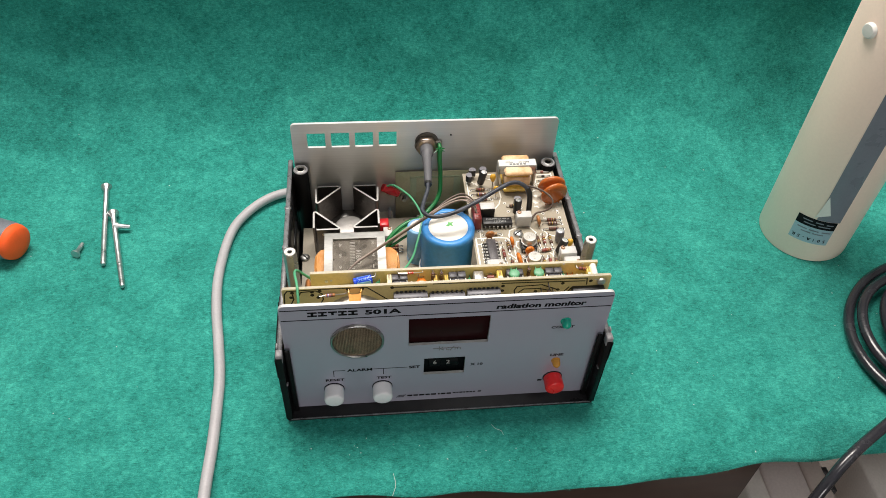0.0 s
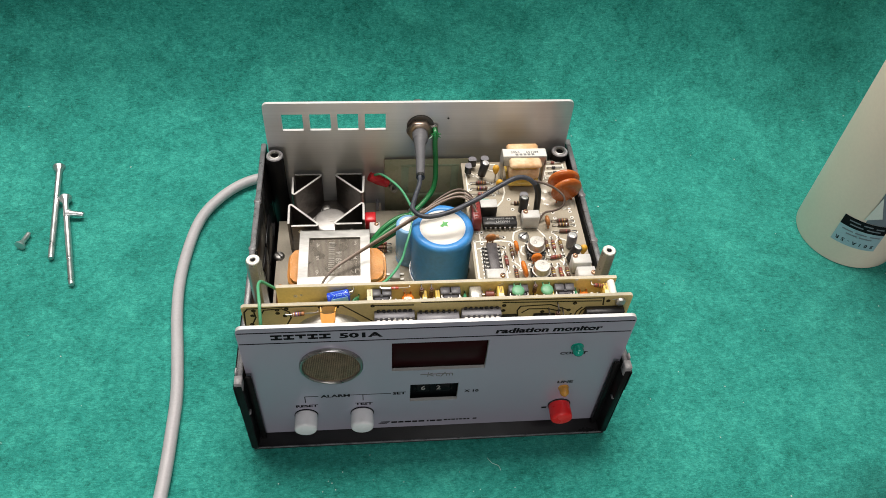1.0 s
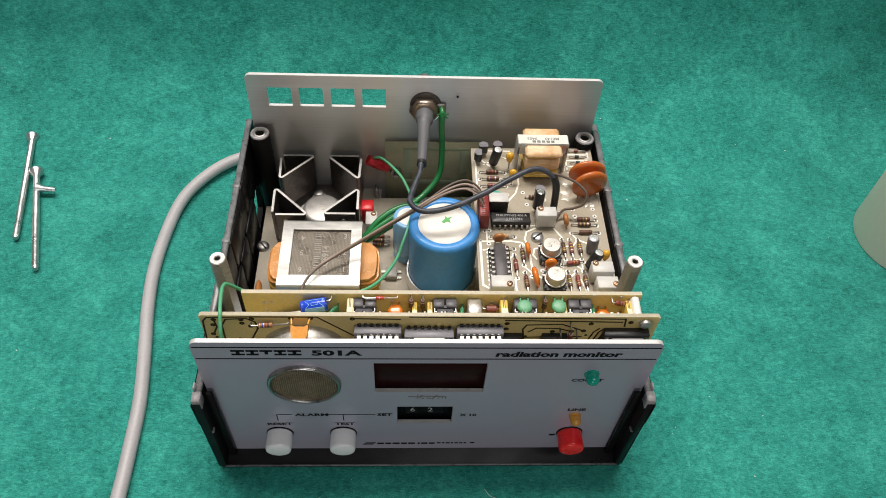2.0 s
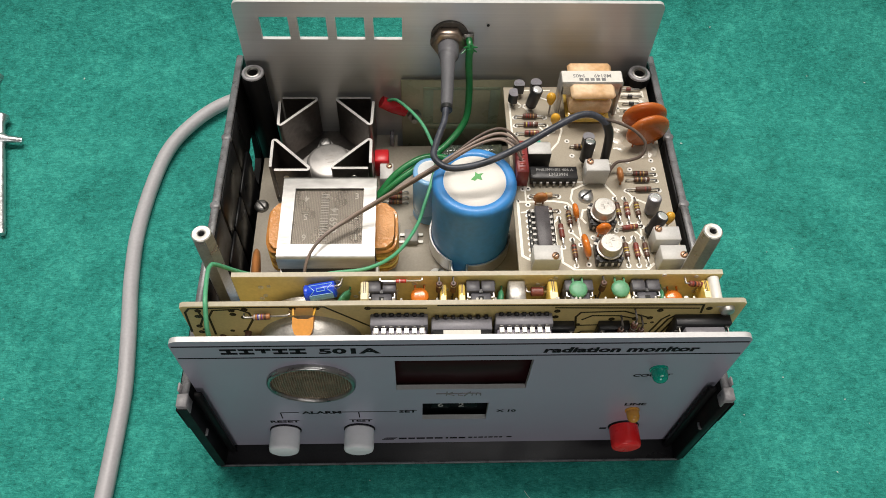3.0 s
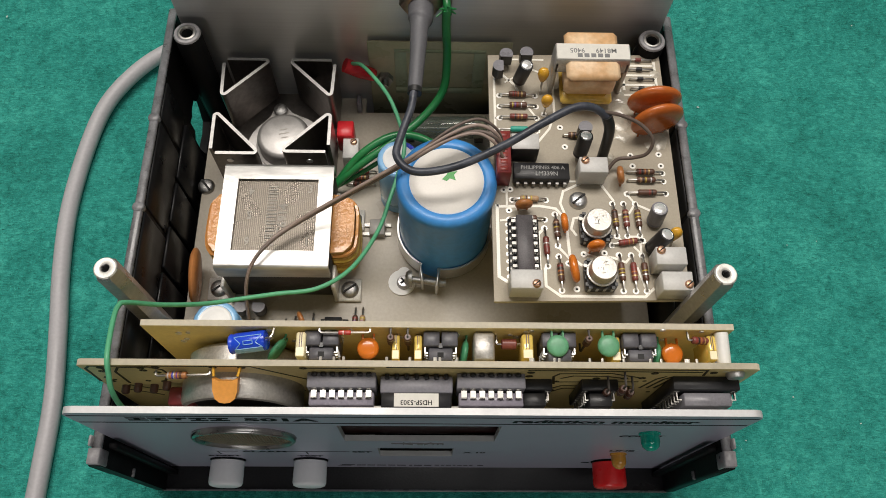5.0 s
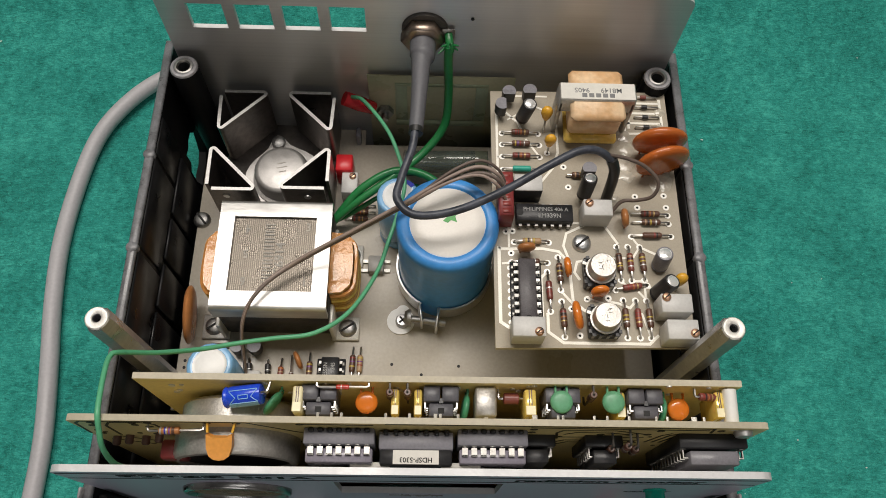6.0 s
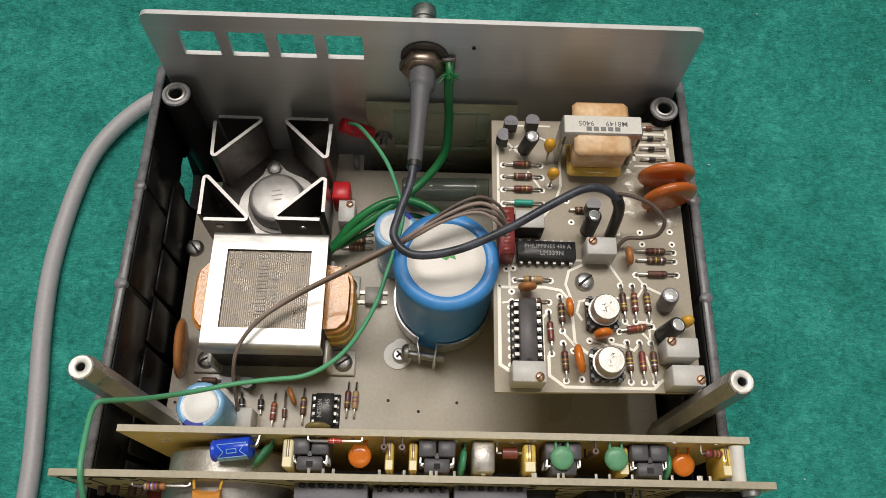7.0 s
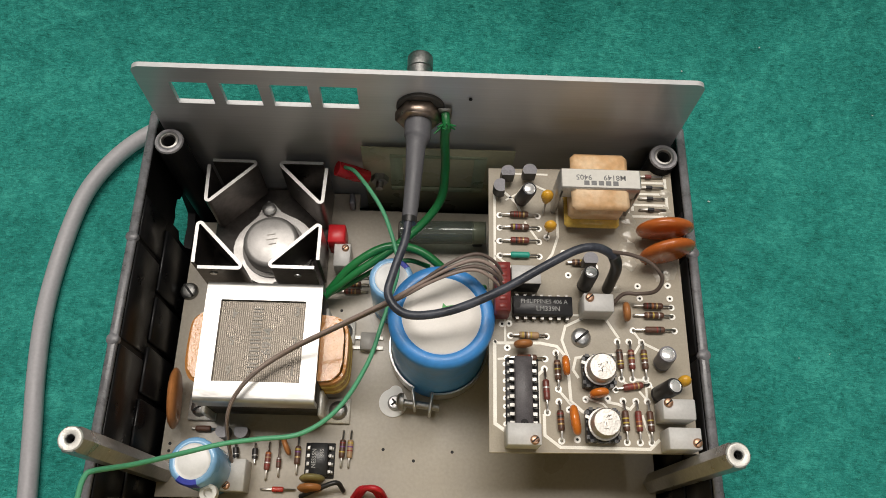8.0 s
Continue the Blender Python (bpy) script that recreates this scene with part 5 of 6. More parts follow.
def heat_sink():
    g = G()
    g.box((-52, 120.8, MAIN_Z + 3.2), (41, 39.6, 1.8), "heat_sink", 0.3)
    base = at(g, "heat_sink", monitor, "bronze-grey folded heat sink with pale edges")

    def fin(path, th=1.15, r=1.5, z0=MAIN_Z + 3.5, z1=46.0):
        # one strip of sheet, bent twice into a triangle whose ends do not quite meet
        p = [Vector(q) for q in path]
        mid = (p[1] + p[2] + (p[0] + p[3]) / 2) / 3
        pts = [p[0]]
        for i in (1, 2):
            u, v = (p[i - 1] - p[i]).normalized(), (p[i + 1] - p[i]).normalized()
            half = math.acos(max(-1.0, min(1.0, u.dot(v)))) / 2
            hub = p[i] + (u + v).normalized() * (r / math.sin(half))
            a, b = p[i] + u * (r / math.tan(half)) - hub, p[i] + v * (r / math.tan(half)) - hub
            turn = a.angle_signed(b)
            for k in range(9):
                c, d = math.cos(-turn * k / 8), math.sin(-turn * k / 8)
                pts.append(hub + Vector((a.x * c - a.y * d, a.x * d + a.y * c)))
        pts.append(p[3])
        inner = []
        for i, q in enumerate(pts):
            t = (pts[min(i + 1, len(pts) - 1)] - pts[max(i - 1, 0)]).normalized()
            nn = Vector((-t.y, t.x))
            if i == 0:
                nn = nn if nn.dot(mid - q) > 0 else -nn
            elif nn.dot(inner[-1] - pts[i - 1]) < 0:
                nn = -nn
            inner.append(q + nn * th)
        w = G()
        w.quads([[(q.x, q.y, z) for q in pts + inner[::-1]] for z in (z0, z1)], "heat_sink", smooth=False)
        for i in range(len(pts) - 1):
            j = i + 1
            w.face([(pts[i].x, pts[i].y, z1), (pts[j].x, pts[j].y, z1), (inner[j].x, inner[j].y, z1), (inner[i].x, inner[i].y, z1)], "sink_edge")
        w.build("fin", base, "folded triangular fin with a pale cut edge")
    y0 = 100.0
    fin([(-72.9, 102.2), (-73.2, 119.3), (-53.8, 100.0), (-70.6, 100.0)])
    fin([(-30.7, 104.2), (-30.7, 119.5), (-49.6, 100.9), (-32.2, 100.9)])
    fin([(-72.2, 138.6), (-71.6, 122.4), (-53.0, 141.0), (-70.6, 141.0)])
    fin([(-30.3, 138.6), (-30.9, 122.9), (-49.5, 141.0), (-32.2, 141.0)])
    for x in (-66, -38):
        h = G()
        h.lathe([(0, 0), (1.2, 0), (1.2, 0.3), (0, 0.3)], (x, y0 - 0.05, 42), (0, -1, 0), "bright_steel", n=10)
        h.build("rivet_hole", base)
    t = G()
    k = len(t.v)
    out = []
    for j in range(32):
        a = 2 * math.pi * j / 32
        r = 14.6
        ex = 19.5 * abs(math.sin(a)) ** 3
        out.append((r * math.cos(a) * (1 - 0.35 * abs(math.sin(a)) ** 4), (max(r, ex)) * math.sin(a)))
    t.prism(out, 0, 1.6, "flange_steel")
    t.lathe([(11.2, 1.6), (11.2, 2.4), (10.0, 2.8), (9.8, 8.0), (9.2, 9.0), (8.0, 9.4), (0, 9.5)], (0, 0, 0), mat="flange_steel", n=32)
    for i, (w, dy) in enumerate(((5, 2.2), (6.5, 0.4), (4.5, -1.4))):
        t.box((0.5, dy, 9.52), (w * 0.6, 0.4, 0.05), "stamp_pale")
    for s in (-1, 1):
        t.lathe([(2.6, 1.6), (2.6, 3.2), (1.8, 3.7), (0, 3.8)], (0, s * 15.6, 0), mat="zinc", n=12)
    t.apply(Matrix.Translation((-50.2, 115.8, MAIN_Z + 4.2)) @ Matrix.Rotation(radians(12), 4, "Z"))
    t.build("power_transistor", base, "silver oval power transistor")


heat_sink()

# ---- large capacitor ----


def big_capacitor():
    g = G()
    p = (9.9, 80.4, 0)
    g.lathe([(15.9, MAIN_Z), (16.0, 57.6), (16.25, 61.2), (16.25, 63.2), (15.8, 64.5), (14.7, 65.2), (12.7, 65.3), (12.1, 64.9), (11.9, 64.4)], p, mat="cap_blue", n=48)
    cap = at(g, "filter_capacitor", monitor, "large blue filter capacitor with a cream top")
    g = G()
    g.lathe([(12.1, 64.5), (11.5, 65.0), (8, 65.2), (0, 65.2)], p, mat="cap_top", n=40)
    g.build("end_disc", cap, "cream fibre end disc")
    g = G()
    g.prism([(8.4, 80.6), (9.9, 79.9), (10.9, 80.9), (12.8, 80.2), (12.2, 82.2), (13.4, 83.6), (11.2, 83.2), (10.2, 84.2), (10.0, 82.4)], 65.22, 65.3, "mark_green")
    g.build("ink_mark", cap, "green ink tick")
    g = G()
    n = 46
    a0, a1 = radians(-98), radians(242)
    ring = lambda r, z: [(p[0] + r * math.cos(a0 + (a1 - a0) * j / n), p[1] + r * math.sin(a0 + (a1 - a0) * j / n), z) for j in range(n + 1)]
    g.quads([ring(16.3, MAIN_Z + 2), ring(16.9, MAIN_Z + 2), ring(16.9, MAIN_Z + 10), ring(16.3, MAIN_Z + 10)], "bright_steel", closed=False)
    ends = (ring(16.6, MAIN_Z + 6)[0], ring(16.6, MAIN_Z + 6)[-1])
    for e, sx in zip(ends, (1, -1)):
        g.box((e[0] + sx * 0.2, e[1] - 3.0, MAIN_Z + 6), (1.0, 7.5, 8), "bright_steel", 0.3, rz=sx * -8)
    g.cyl((ends[1][0] - 6, ends[1][1] - 4, MAIN_Z + 6), (ends[0][0] + 3, ends[0][1] - 4, MAIN_Z + 6), 1.3, "zinc", 10)
    g.lathe([(1, 0), (3.0, 0), (3.0, 1.2), (2.2, 2.2), (0, 2.4)], (ends[1][0] - 3.5, ends[1][1] - 4, MAIN_Z + 6), (-1, 0, 0), "zinc", n=16)
    g.build("clamp_band", cap, "bright steel clamp band with screw")
    g = G()
    g.lathe([(4.9, 0), (4.9, 0.5), (0, 0.5)], (-5.1, 62.4, MAIN_Z), mat="cap_end", n=24)
    g.lathe([(2.4, 0), (2.4, 0.46), (0, 0.46)], (-4.4, 66.0, MAIN_Z), mat="cap_end", n=24)
    g.lathe([(2.6, 0.5), (2.6, 1.4), (2.0, 2.4), (0, 2.6)], (-4.4, 62.2, MAIN_Z), mat="post_metal", n=16)
    g.box((-4.4, 62.2, MAIN_Z + 2.6), (3.0, 0.6, 0.4), "hole_dark", rz=40)
    g.box((-4.4, 62.2, MAIN_Z + 2.6), (3.0, 0.6, 0.4), "hole_dark", rz=130)
    g.build("terminal_screw", cap, "cross-head screw on a pale round land")


big_capacitor()

# ---- parts of the main board ----
P = main_board
Z0 = MAIN_Z
can_cap(P, (-62.6, 37.8, Z0), (-63.0, 38.4, 47), 7.25, "cap_sky", "cap_end", label="light blue electrolytic capacitor with a white top")
can_cap(P, (-6.6, 97.6, Z0), (-6.4, 97.4, 49), 7.3, "cap_sky", "cap_end", label="pale blue electrolytic capacitor with a white top")
for px, py, top, turn, count in ((-63.0, 38.4, 47.2, 232, 6), (-6.4, 97.4, 49.2, 38, 3)):
    g = G()
    for k in range(count):
        a, b = radians(turn) + k * 0.16, radians(turn) + (k + 1) * 0.16
        edge = ((7.33, top - 9.2), (7.33, top - 0.75), (6.83, top - 0.1), (5.4, top))
        for (ra, za), (rb, zb) in zip(edge, edge[1:]):
            g.face([(px + r * math.cos(q), py + r * math.sin(q), z) for r, q, z in ((ra, a, za), (ra, b, za), (rb, b, zb), (rb, a, zb))], "cap_navy")
    at(g, "polarity_mark", P, "dark blue polarity patch")
disc_cap(P, (-78.4, 70), (-77.2, 50), Z0, 10, 3.4, "disc_brown", tilt=-9, label="tall brown disc capacitor", lift=1.0)
disc_cap(P, (-41.2, 49.4), (-38.2, 43.2), Z0, 3.3, 1.8, "disc_brown", tilt=-4, label="brown disc capacitor")
disc_cap(P, (-34.5, 35.6), (-25.5, 35.6), Z0, 4.2, 2.2, "disc_olive", tilt=-8, label="olive disc capacitor")
disc_cap(P, (-34.8, 32.6), (-26, 32.8), Z0, 4.2, 2.2, "disc_brown", tilt=-8, label="orange-brown disc capacitor")
dip(P, (-28.6, 42.6), 8, Z0, "y", 0.4, text=(("NE555N", 0.2, 0.9, 1.4, 0.9, 0), ("345", 2.0, -1.6, 1.4, 0.9, 0)), label="black 8-pin timer chip")
for a, b, body, bands, kw in (((-72, 52), (-64.5, 52), "res_brown", (), dict(length=5)), ((-57, 48), (-56, 41), "band_black", ((9, SI),), dict(length=3.4)), ((-50.3, 47.5), (-50, 41), "band_black", ((9, SI),), dict(length=3.4)),
                              ((-45.6, 48.0), (-45.9, 36.0), "res_red", ((1, OR), (4, "res_tan"), (8, SI), (10, RD)), {}), ((-42.3, 49.0), (-41.9, 37.2), "res_brown", ((1, SI), (5, RD)), dict(length=3.4, r=0.8, shift=1.6)),
                              ((-36, 50), (-36, 38), "res_brown", ((2, Y), (4, VI), (8, GO)), {}), ((-21.2, 52.4), (-21.5, 40.5), "res_brown", ((2, RD), (5, VI), (9, Y)), {}), ((-18.6, 52.4), (-19, 40.5), "res_tan", ((2, Y), (5, VI), (8, RD)), {}),
                              ((-47, 33), (-36, 33), "diode_red", (), dict(length=3.8, r=0.9)),
                              ((-27, 107.6), (-16, 107.6), "res_red", B1, {}), ((-27, 104.8), (-16, 104.8), "res_brown", B4, {}), ((-27, 102), (-16, 102), "res_brown", B1, {})):
    resistor(P, a, b, Z0, body, bands, label="small axial component with coloured bands", **kw)
trimmer(P, -58.5, -51, 31.5, 41.5, Z0, 9.5, (-56.5, 33.2))
for x in (-60.4, -54.4):
    to92(P, (x, 50.6), Z0, 180)
trimmer(P, -28.2, -22.4, 108.6, 117.2, Z0, 9.5, (-24.2, 115.4))
g = G()
g.box((-27.6, 120.6, Z0 + 5.5), (6.2, 7.0, 11), "red_plastic", 0.5)
at(g, "red_relay_block", P, "red plastic block")
g = G()
g.box((-14.6, 83.2, Z0 + 1.8), (5.6, 6.2, 3.2), "trimmer_side", 0.3)
for y in (81.4, 85):
    g.box((-18.6, y, Z0 + 0.8), (3.2, 1.2, 0.3), "tinned")
    g.box((-10.8, y, Z0 + 0.8), (2.4, 1.2, 0.3), "tinned")
at(g, "bridge_rectifier", P, "small grey bridge rectifier")
g = G()
g.cyl((-5, 123, Z0 + 8), (26, 123.6, Z0 + 8), 4.2, "glass", 20)
at(g, "fuse_glass", P, "clear glass fuse tube")
for x, mt in ((-3.4, "dark_lead"), (23.6, "cream_block")):
    g = G()
    g.lathe([(3.2, -2.2), (3.6, -2.0), (3.6, 2.0), (3.2, 2.2)], (x, 123.3, Z0 + 8), (1, 0, 0), mt, n=18)
    g.box((x, 123.3, Z0 + 2), (3.6, 4, 4), "dark_lead", 0.3)
    at(g, "fuse_clip", P, "dull fuse end in its clip")
g = G()
g.box((-23.4, 136.6, Z0 + 3.4), (1.8, 4, 6.8), "ic_grey", 0.3)
at(g, "lead_clip", P, "small grey upright clip")
g = G()
g.lathe([(2.6, 0), (2.6, 3), (1.4, 3), (1.4, 0.4), (0, 0.4)], (-58.9, 30.0, Z0 + 18), mat="nylon", n=20)
at(g, "nylon_spacer", P, "white nylon spacer")
screw_head(P, (-80.0, 100.6), Z0, 3.2, 130, label="slotted screw in the board corner")
g = G()
for x, y in ((-7.8, 46.7), (15.4, 46.4), (2.5, 43.2), (-25, 95), (-79, 47), (-79, 44.6), (16, 98), (20, 92)):
    g.lathe([(0, 0.03), (0.55, 0.03)][::-1], (x, y, Z0), mat="hole_dark", n=10)
g.build("drilling", P, "small drilled holes", kind="stuff")

# ---- parts of the logic board (front side) ----
L = logic_board
for x in (-24, 6.7, 37.5, 58.6):
    g = G()
    for s in (-1, 1):
        g.box((x + s * 2.35, 84.6, 2.2), (4.2, 10.6, 3.9), "socket_dark", 0.25, sides="socket_dark")
        for k in range(4):
            g.box((x + s * 4.0, 80.8 + k * 2.54, 4.9), (0.35, 1.1, 2.0), "bright_steel")
            g.box((x + s * 3.7, 80.8 + k * 2.54, 5.8), (0.9, 1.1, 0.3), "bright_steel")
    g.box((x, 84.6, 4.0), (1.0, 10.2, 1.2), "ic_black")
    g.box((x, 84.4, 6.2), (6.2, 9.8, 3.3), "socket_dark", 0.3)
    g.box((x, 89.2, 6.4), (1.6, 0.3, 1.4), "hole_dark")
    at(g, "integrated_circuit", L, "grey 8-pin chip in an open socket", UP2)
for x, z0, mt, w in ((-29.2, 79.5, "cream_block", 2.9), (-4.9, 77.5, "amber_block", 2.4), (0.9, 77.5, "amber_block", 2.4), (29.2, 79, "amber_block", 3.4), (52.4, 77.5, "amber_block", 2.8), (77.2, 79, "amber_block", 2.6)):
    g = G()
    w = w * 0.86
    g.box((x, z0 + 5.5, 4.2), (w, 11.6, 6.6), mt, 0.4)
    # bright reflections on the glossy block, drawn as cream streaks and a top patch
    g.box((x - w * 0.2, z0 + 5.2, 7.5), (w * 0.26, 9, 0.12), "cream_block")
    g.box((x + w * 0.26, z0 + 5.2, 7.5), (w * 0.2, 9, 0.12), "cream_block")
    g.box((x, z0 + 11.3, 6.2), (w * 0.8, 0.12, 2.2), "cream_block")
    for s in (-1, 1):
        g.box((x + s * w * 0.1, z0 + 11.3, 3.0), (w * 0.1, 0.12, 4.0), "res_brown")
    at(g, "film_capacitor", L, "glossy yellow film capacitor block", UP2)
g = G()
g.box((18, 84.9, 4.0), (5.4, 9.9, 7.6), "can_silver", 0.5)
g.box((18, 88, 7.9), (1.2, 2.0, 0.6), "tinned", 0.2)
at(g, "crystal_can", L, "small silver metal can", UP2)
disc_cap(L, (-15.5, 86.5), (-9, 86.5), 0.2, 2.9, 2.4, "disc_orange", UP2, tilt=10, label="orange disc capacitor", lift=0.8)
for x, rr, lf in ((37.0, 2.9, 0.9), (50.2, 2.9, 0.8)):
    disc_cap(L, (x - 3, 90.4), (x + 3, 90.4), 0.2, rr, 2.0, "disc_green", UP2, tilt=7, label="pale green disc capacitor", lift=lf)
disc_cap(L, (66, 84.5), (71, 84.5), 0.5, 2.9, 2.2, "disc_orange", UP2, tilt=10, label="orange disc capacitor", lift=0.8)
for x in (-34.5, 13.2, 64):
    disc_cap(L, (x, 80), (x + 0.6, 88), 0.5, 3.6, 1.8, "disc_deep_green", UP2, tilt=-35 if x < 0 else -8, label="dark green film capacitor", lift=0.5)
resistor(L, (-24.5, 91.2), (-11.5, 91.2), 0, "diode_red", ((5, SI), (8, RD)), m=UP2, r=0.65, length=3.2, lift=1.2, name="glass_diode", label="red banded diode")
for x in (-6.2, -1.8, 45):
    resistor(L, (x, 91.5), (x, 79), 0, "res_brown", ((2, SI), (5, BK)), m=UP2, lift=2.4, lead="dark_lead", label="brown upright resistor", length=5, shift=-4)
resistor(L, (71, 90.5), (78, 89), 0, "res_red", B1, m=UP2, lift=2.2, length=4.8, label="red-brown resistor")
resistor(L, (21.5, 86), (28, 86), 0, "res_red", (), m=UP2, lift=2.4, length=4, r=1.5, label="red-brown resistor")
P0, P9 = Vector((-47.6, 87.9, 3.6)), Vector((-38.1, 89.3, 2.7))
can_cap(L, tuple(P0), tuple(P9), 2.7, "cap_royal", "cap_royal", UP2, "bright blue electrolytic capacitor lying on its side")
g = G()
for s in (-1, 1):
    g.tube([(-38.2, 90.2 + s, 2.8), (-36.6, 91.0 + s * 0.6, 2.4), (-36.0, 91.3, -0.2)], 0.3, "lead_wire", n=5)
dv = (P9 - P0).normalized()
e1 = (Vector((0, 0, 1)) - dv * dv.z).normalized()
e2 = dv.cross(e1)


def on_can(q, deg, r=2.74):
    w = radians(deg)
    return tuple(P0 + dv * q + (e1 * math.cos(w) + e2 * math.sin(w)) * r)


for k in range(8):
    a, b = -34 + k * 14, -20 + k * 14
    g.face([on_can(q, w) for q, w in ((1.6, a), (9.0, a), (9.0, b), (1.6, b))], "cap_sky")
for run in ([(1.8, -36), (3.4, -68), (1.8, -105)], [(9.0, -36), (7.4, -68), (9.0, -105)], [(4.2, -60), (6.6, -60), (6.6, -80), (4.2, -80), (4.2, -60)], [(1.8, -36), (9.0, -36)], [(1.8, -108), (9.0, -108)]):
    for (q0, w0), (q1, w1) in zip(run, run[1:]):
        g.tube([on_can(q0 + (q1 - q0) * k / 3, w0 + (w1 - w0) * k / 3, 2.72) for k in range(4)], 0.12, "cap_sky", n=4, smooth_path=False)
at(g, "capacitor_wire", L, "bent silver leads", UP2)
g = G()
g.cyl((80.9, 22.6, 89.6), (80.9, 12.3, 88.6), 1.8, "nylon", 16)
at(g, "board_spacer", L, "white round spacer between the boards")

# ---- parts of the display board (front side) ----
D = display_board
for x in (-18.6, 19.8):
    dip(D, (x, 82.2), 14, 0, "x", 4.0, UP1, body="ic_sheen", sock="socket_grey", bumps=True, pitch=2.33, pin=1.5, label="socketed 14-pin chip with sheen in its grey")
dip(D, (76, 69.5), 24, 0, "y", 3.6, UP1, body="ic_grey", width=13.2, span=15.24, label="wide socketed chip at the board end")
g = G()
g.box((0.6, 82.4, 2.8), (18.6, 7.4, 4.4), "socket_grey", 0.3)
for i in range(7):
    g.box((-7 + i * 2.54, 86.2, 0.9), (1.2, 1.2, 1.4), "ic_black", 0.2)
g.box((0.6, 76.5, 6.6), (18, 18.5, 4.0), "ic_black", 0.3)
g.box((0.6, 85.83, 6.8), (11.4, 0.12, 3.4), "label_paper")
at(g, "digit_display", D, "red digit display module with a paper label", UP1)
g = G()
text_into(g, "HDSP-5303", 0, 0, 0, 1.25, "ink_black", 1.0, Matrix.Translation((0.6, 85.95, 6.9)) @ Matrix.Rotation(math.pi / 2, 4, "X") @ Matrix.Rotation(math.pi, 4, "X") @ Matrix.Rotation(math.pi, 4, "Z"), align="CENTER")
at(g, "module_print", D, "small black part number", UP1)
for x in (-11, 12):
    g = G()
    g.box((x, 79.5, 8.3), (10, 5, 1.6), "label_paper", 0.2)
    at(g, "light_pipe", D, "pale plastic strip above the display", UP1)
g = G()
g.lathe([(16.4, 0), (16.4, 5.4), (15.8, 6.4), (14.6, 6.6), (14.2, 5.6), (0, 5.6)], (-47, 70.0, 0), n=56, mats=["can_silver"] * 4 + ["black_plastic"])
at(g, "sounder_front", D, "silver sounder can", UP1)
g = G()
g.lathe([(15.8, 0), (15.8, 6.2), (14.6, 7.2), (0, 7.6)], (-47, 68.5, -1.6), (0, 0, -1), mat="can_silver", n=48)
at(g, "sounder_rear", D, "silver sounder housing", UP1)
g = G()
pl = [(-3.2, 2.9), (-1.6, 2.2), (1.6, 2.2), (3.2, 2.9), (3.1, -0.3), (2.5, -2.3), (1.3, -3.2), (0, -3.4), (-1.3, -3.2), (-2.5, -2.3), (-3.1, -0.3)]
g.prism([(x, y) for x, y in reversed(pl)], -1.2, 1.2, "flat_orange")
g.apply(Matrix.Translation((-47.2, 88.9, 5.0)) @ Matrix.Rotation(radians(-66), 4, "X"))
g.tube([(-50.4, 91.2, -0.2), (-50.2, 90.6, 2.2)], 0.4, "tantalum", n=5)
g.tube([(-43.6, 91.2, -0.2), (-44.2, 90.6, 2.2)], 0.4, "tantalum", n=5)
at(g, "flat_capacitor", D, "flat yellow-orange capacitor", UP1)
resistor(D, (-65.5, 88.2), (-51.6, 89.4), 0, "disc_brown", ((1, SI), (4, "cap_navy"), (5, SI), (7, VI), (9, "res_brown"), (10, "res_brown")), m=UP1, lift=1.5, length=5.2, shift=-1.4, label="tan resistor with violet bands")
g = G()
g.box((-62, 74, 4), (7, 5, 5), "maroon_plastic", 0.6)
at(g, "red_component", D, "dark red component", UP1)
for x, z, l in ((50.5, 80, 7), (56.8, 80, 6), (54, 84, 2.5)):
    resistor(D, (x, z + 5), (x + 0.4, z - 6), 0, "res_brown", ((3, RD), (7, SI)), m=UP1, lift=3.5, length=5.6, lead="dark_lead", label="upright brown resistor")
dip(D, (49, 72), 14, 0, "y", 3.0, UP1, label="black chip low on the board")
dip(D, (31.5, 72), 14, 0, "y", 3.0, UP1, label="black chip low on the board")
for x, z in ((-71, 72), (-75, 73), (-66.5, 75.5), (-79, 71)):
    g = G()
    g.lathe([(0, 0), (1.1, 0), (1.1, 1.9), (0.8, 2.3), (0, 2.3)], (x, z, 0), mat="res_brown", n=12)
    at(g, "small_transistor", D, "small dark round component", UP1)
g = G()
g.lathe([(2.4, 0), (2.4, 0.5), (2.0, 1.4), (0, 1.8)], (82.5, 88.8, 0), mat="bright_steel", n=16)
at(g, "spacer_screw", D, "bright round screw head", UP1)


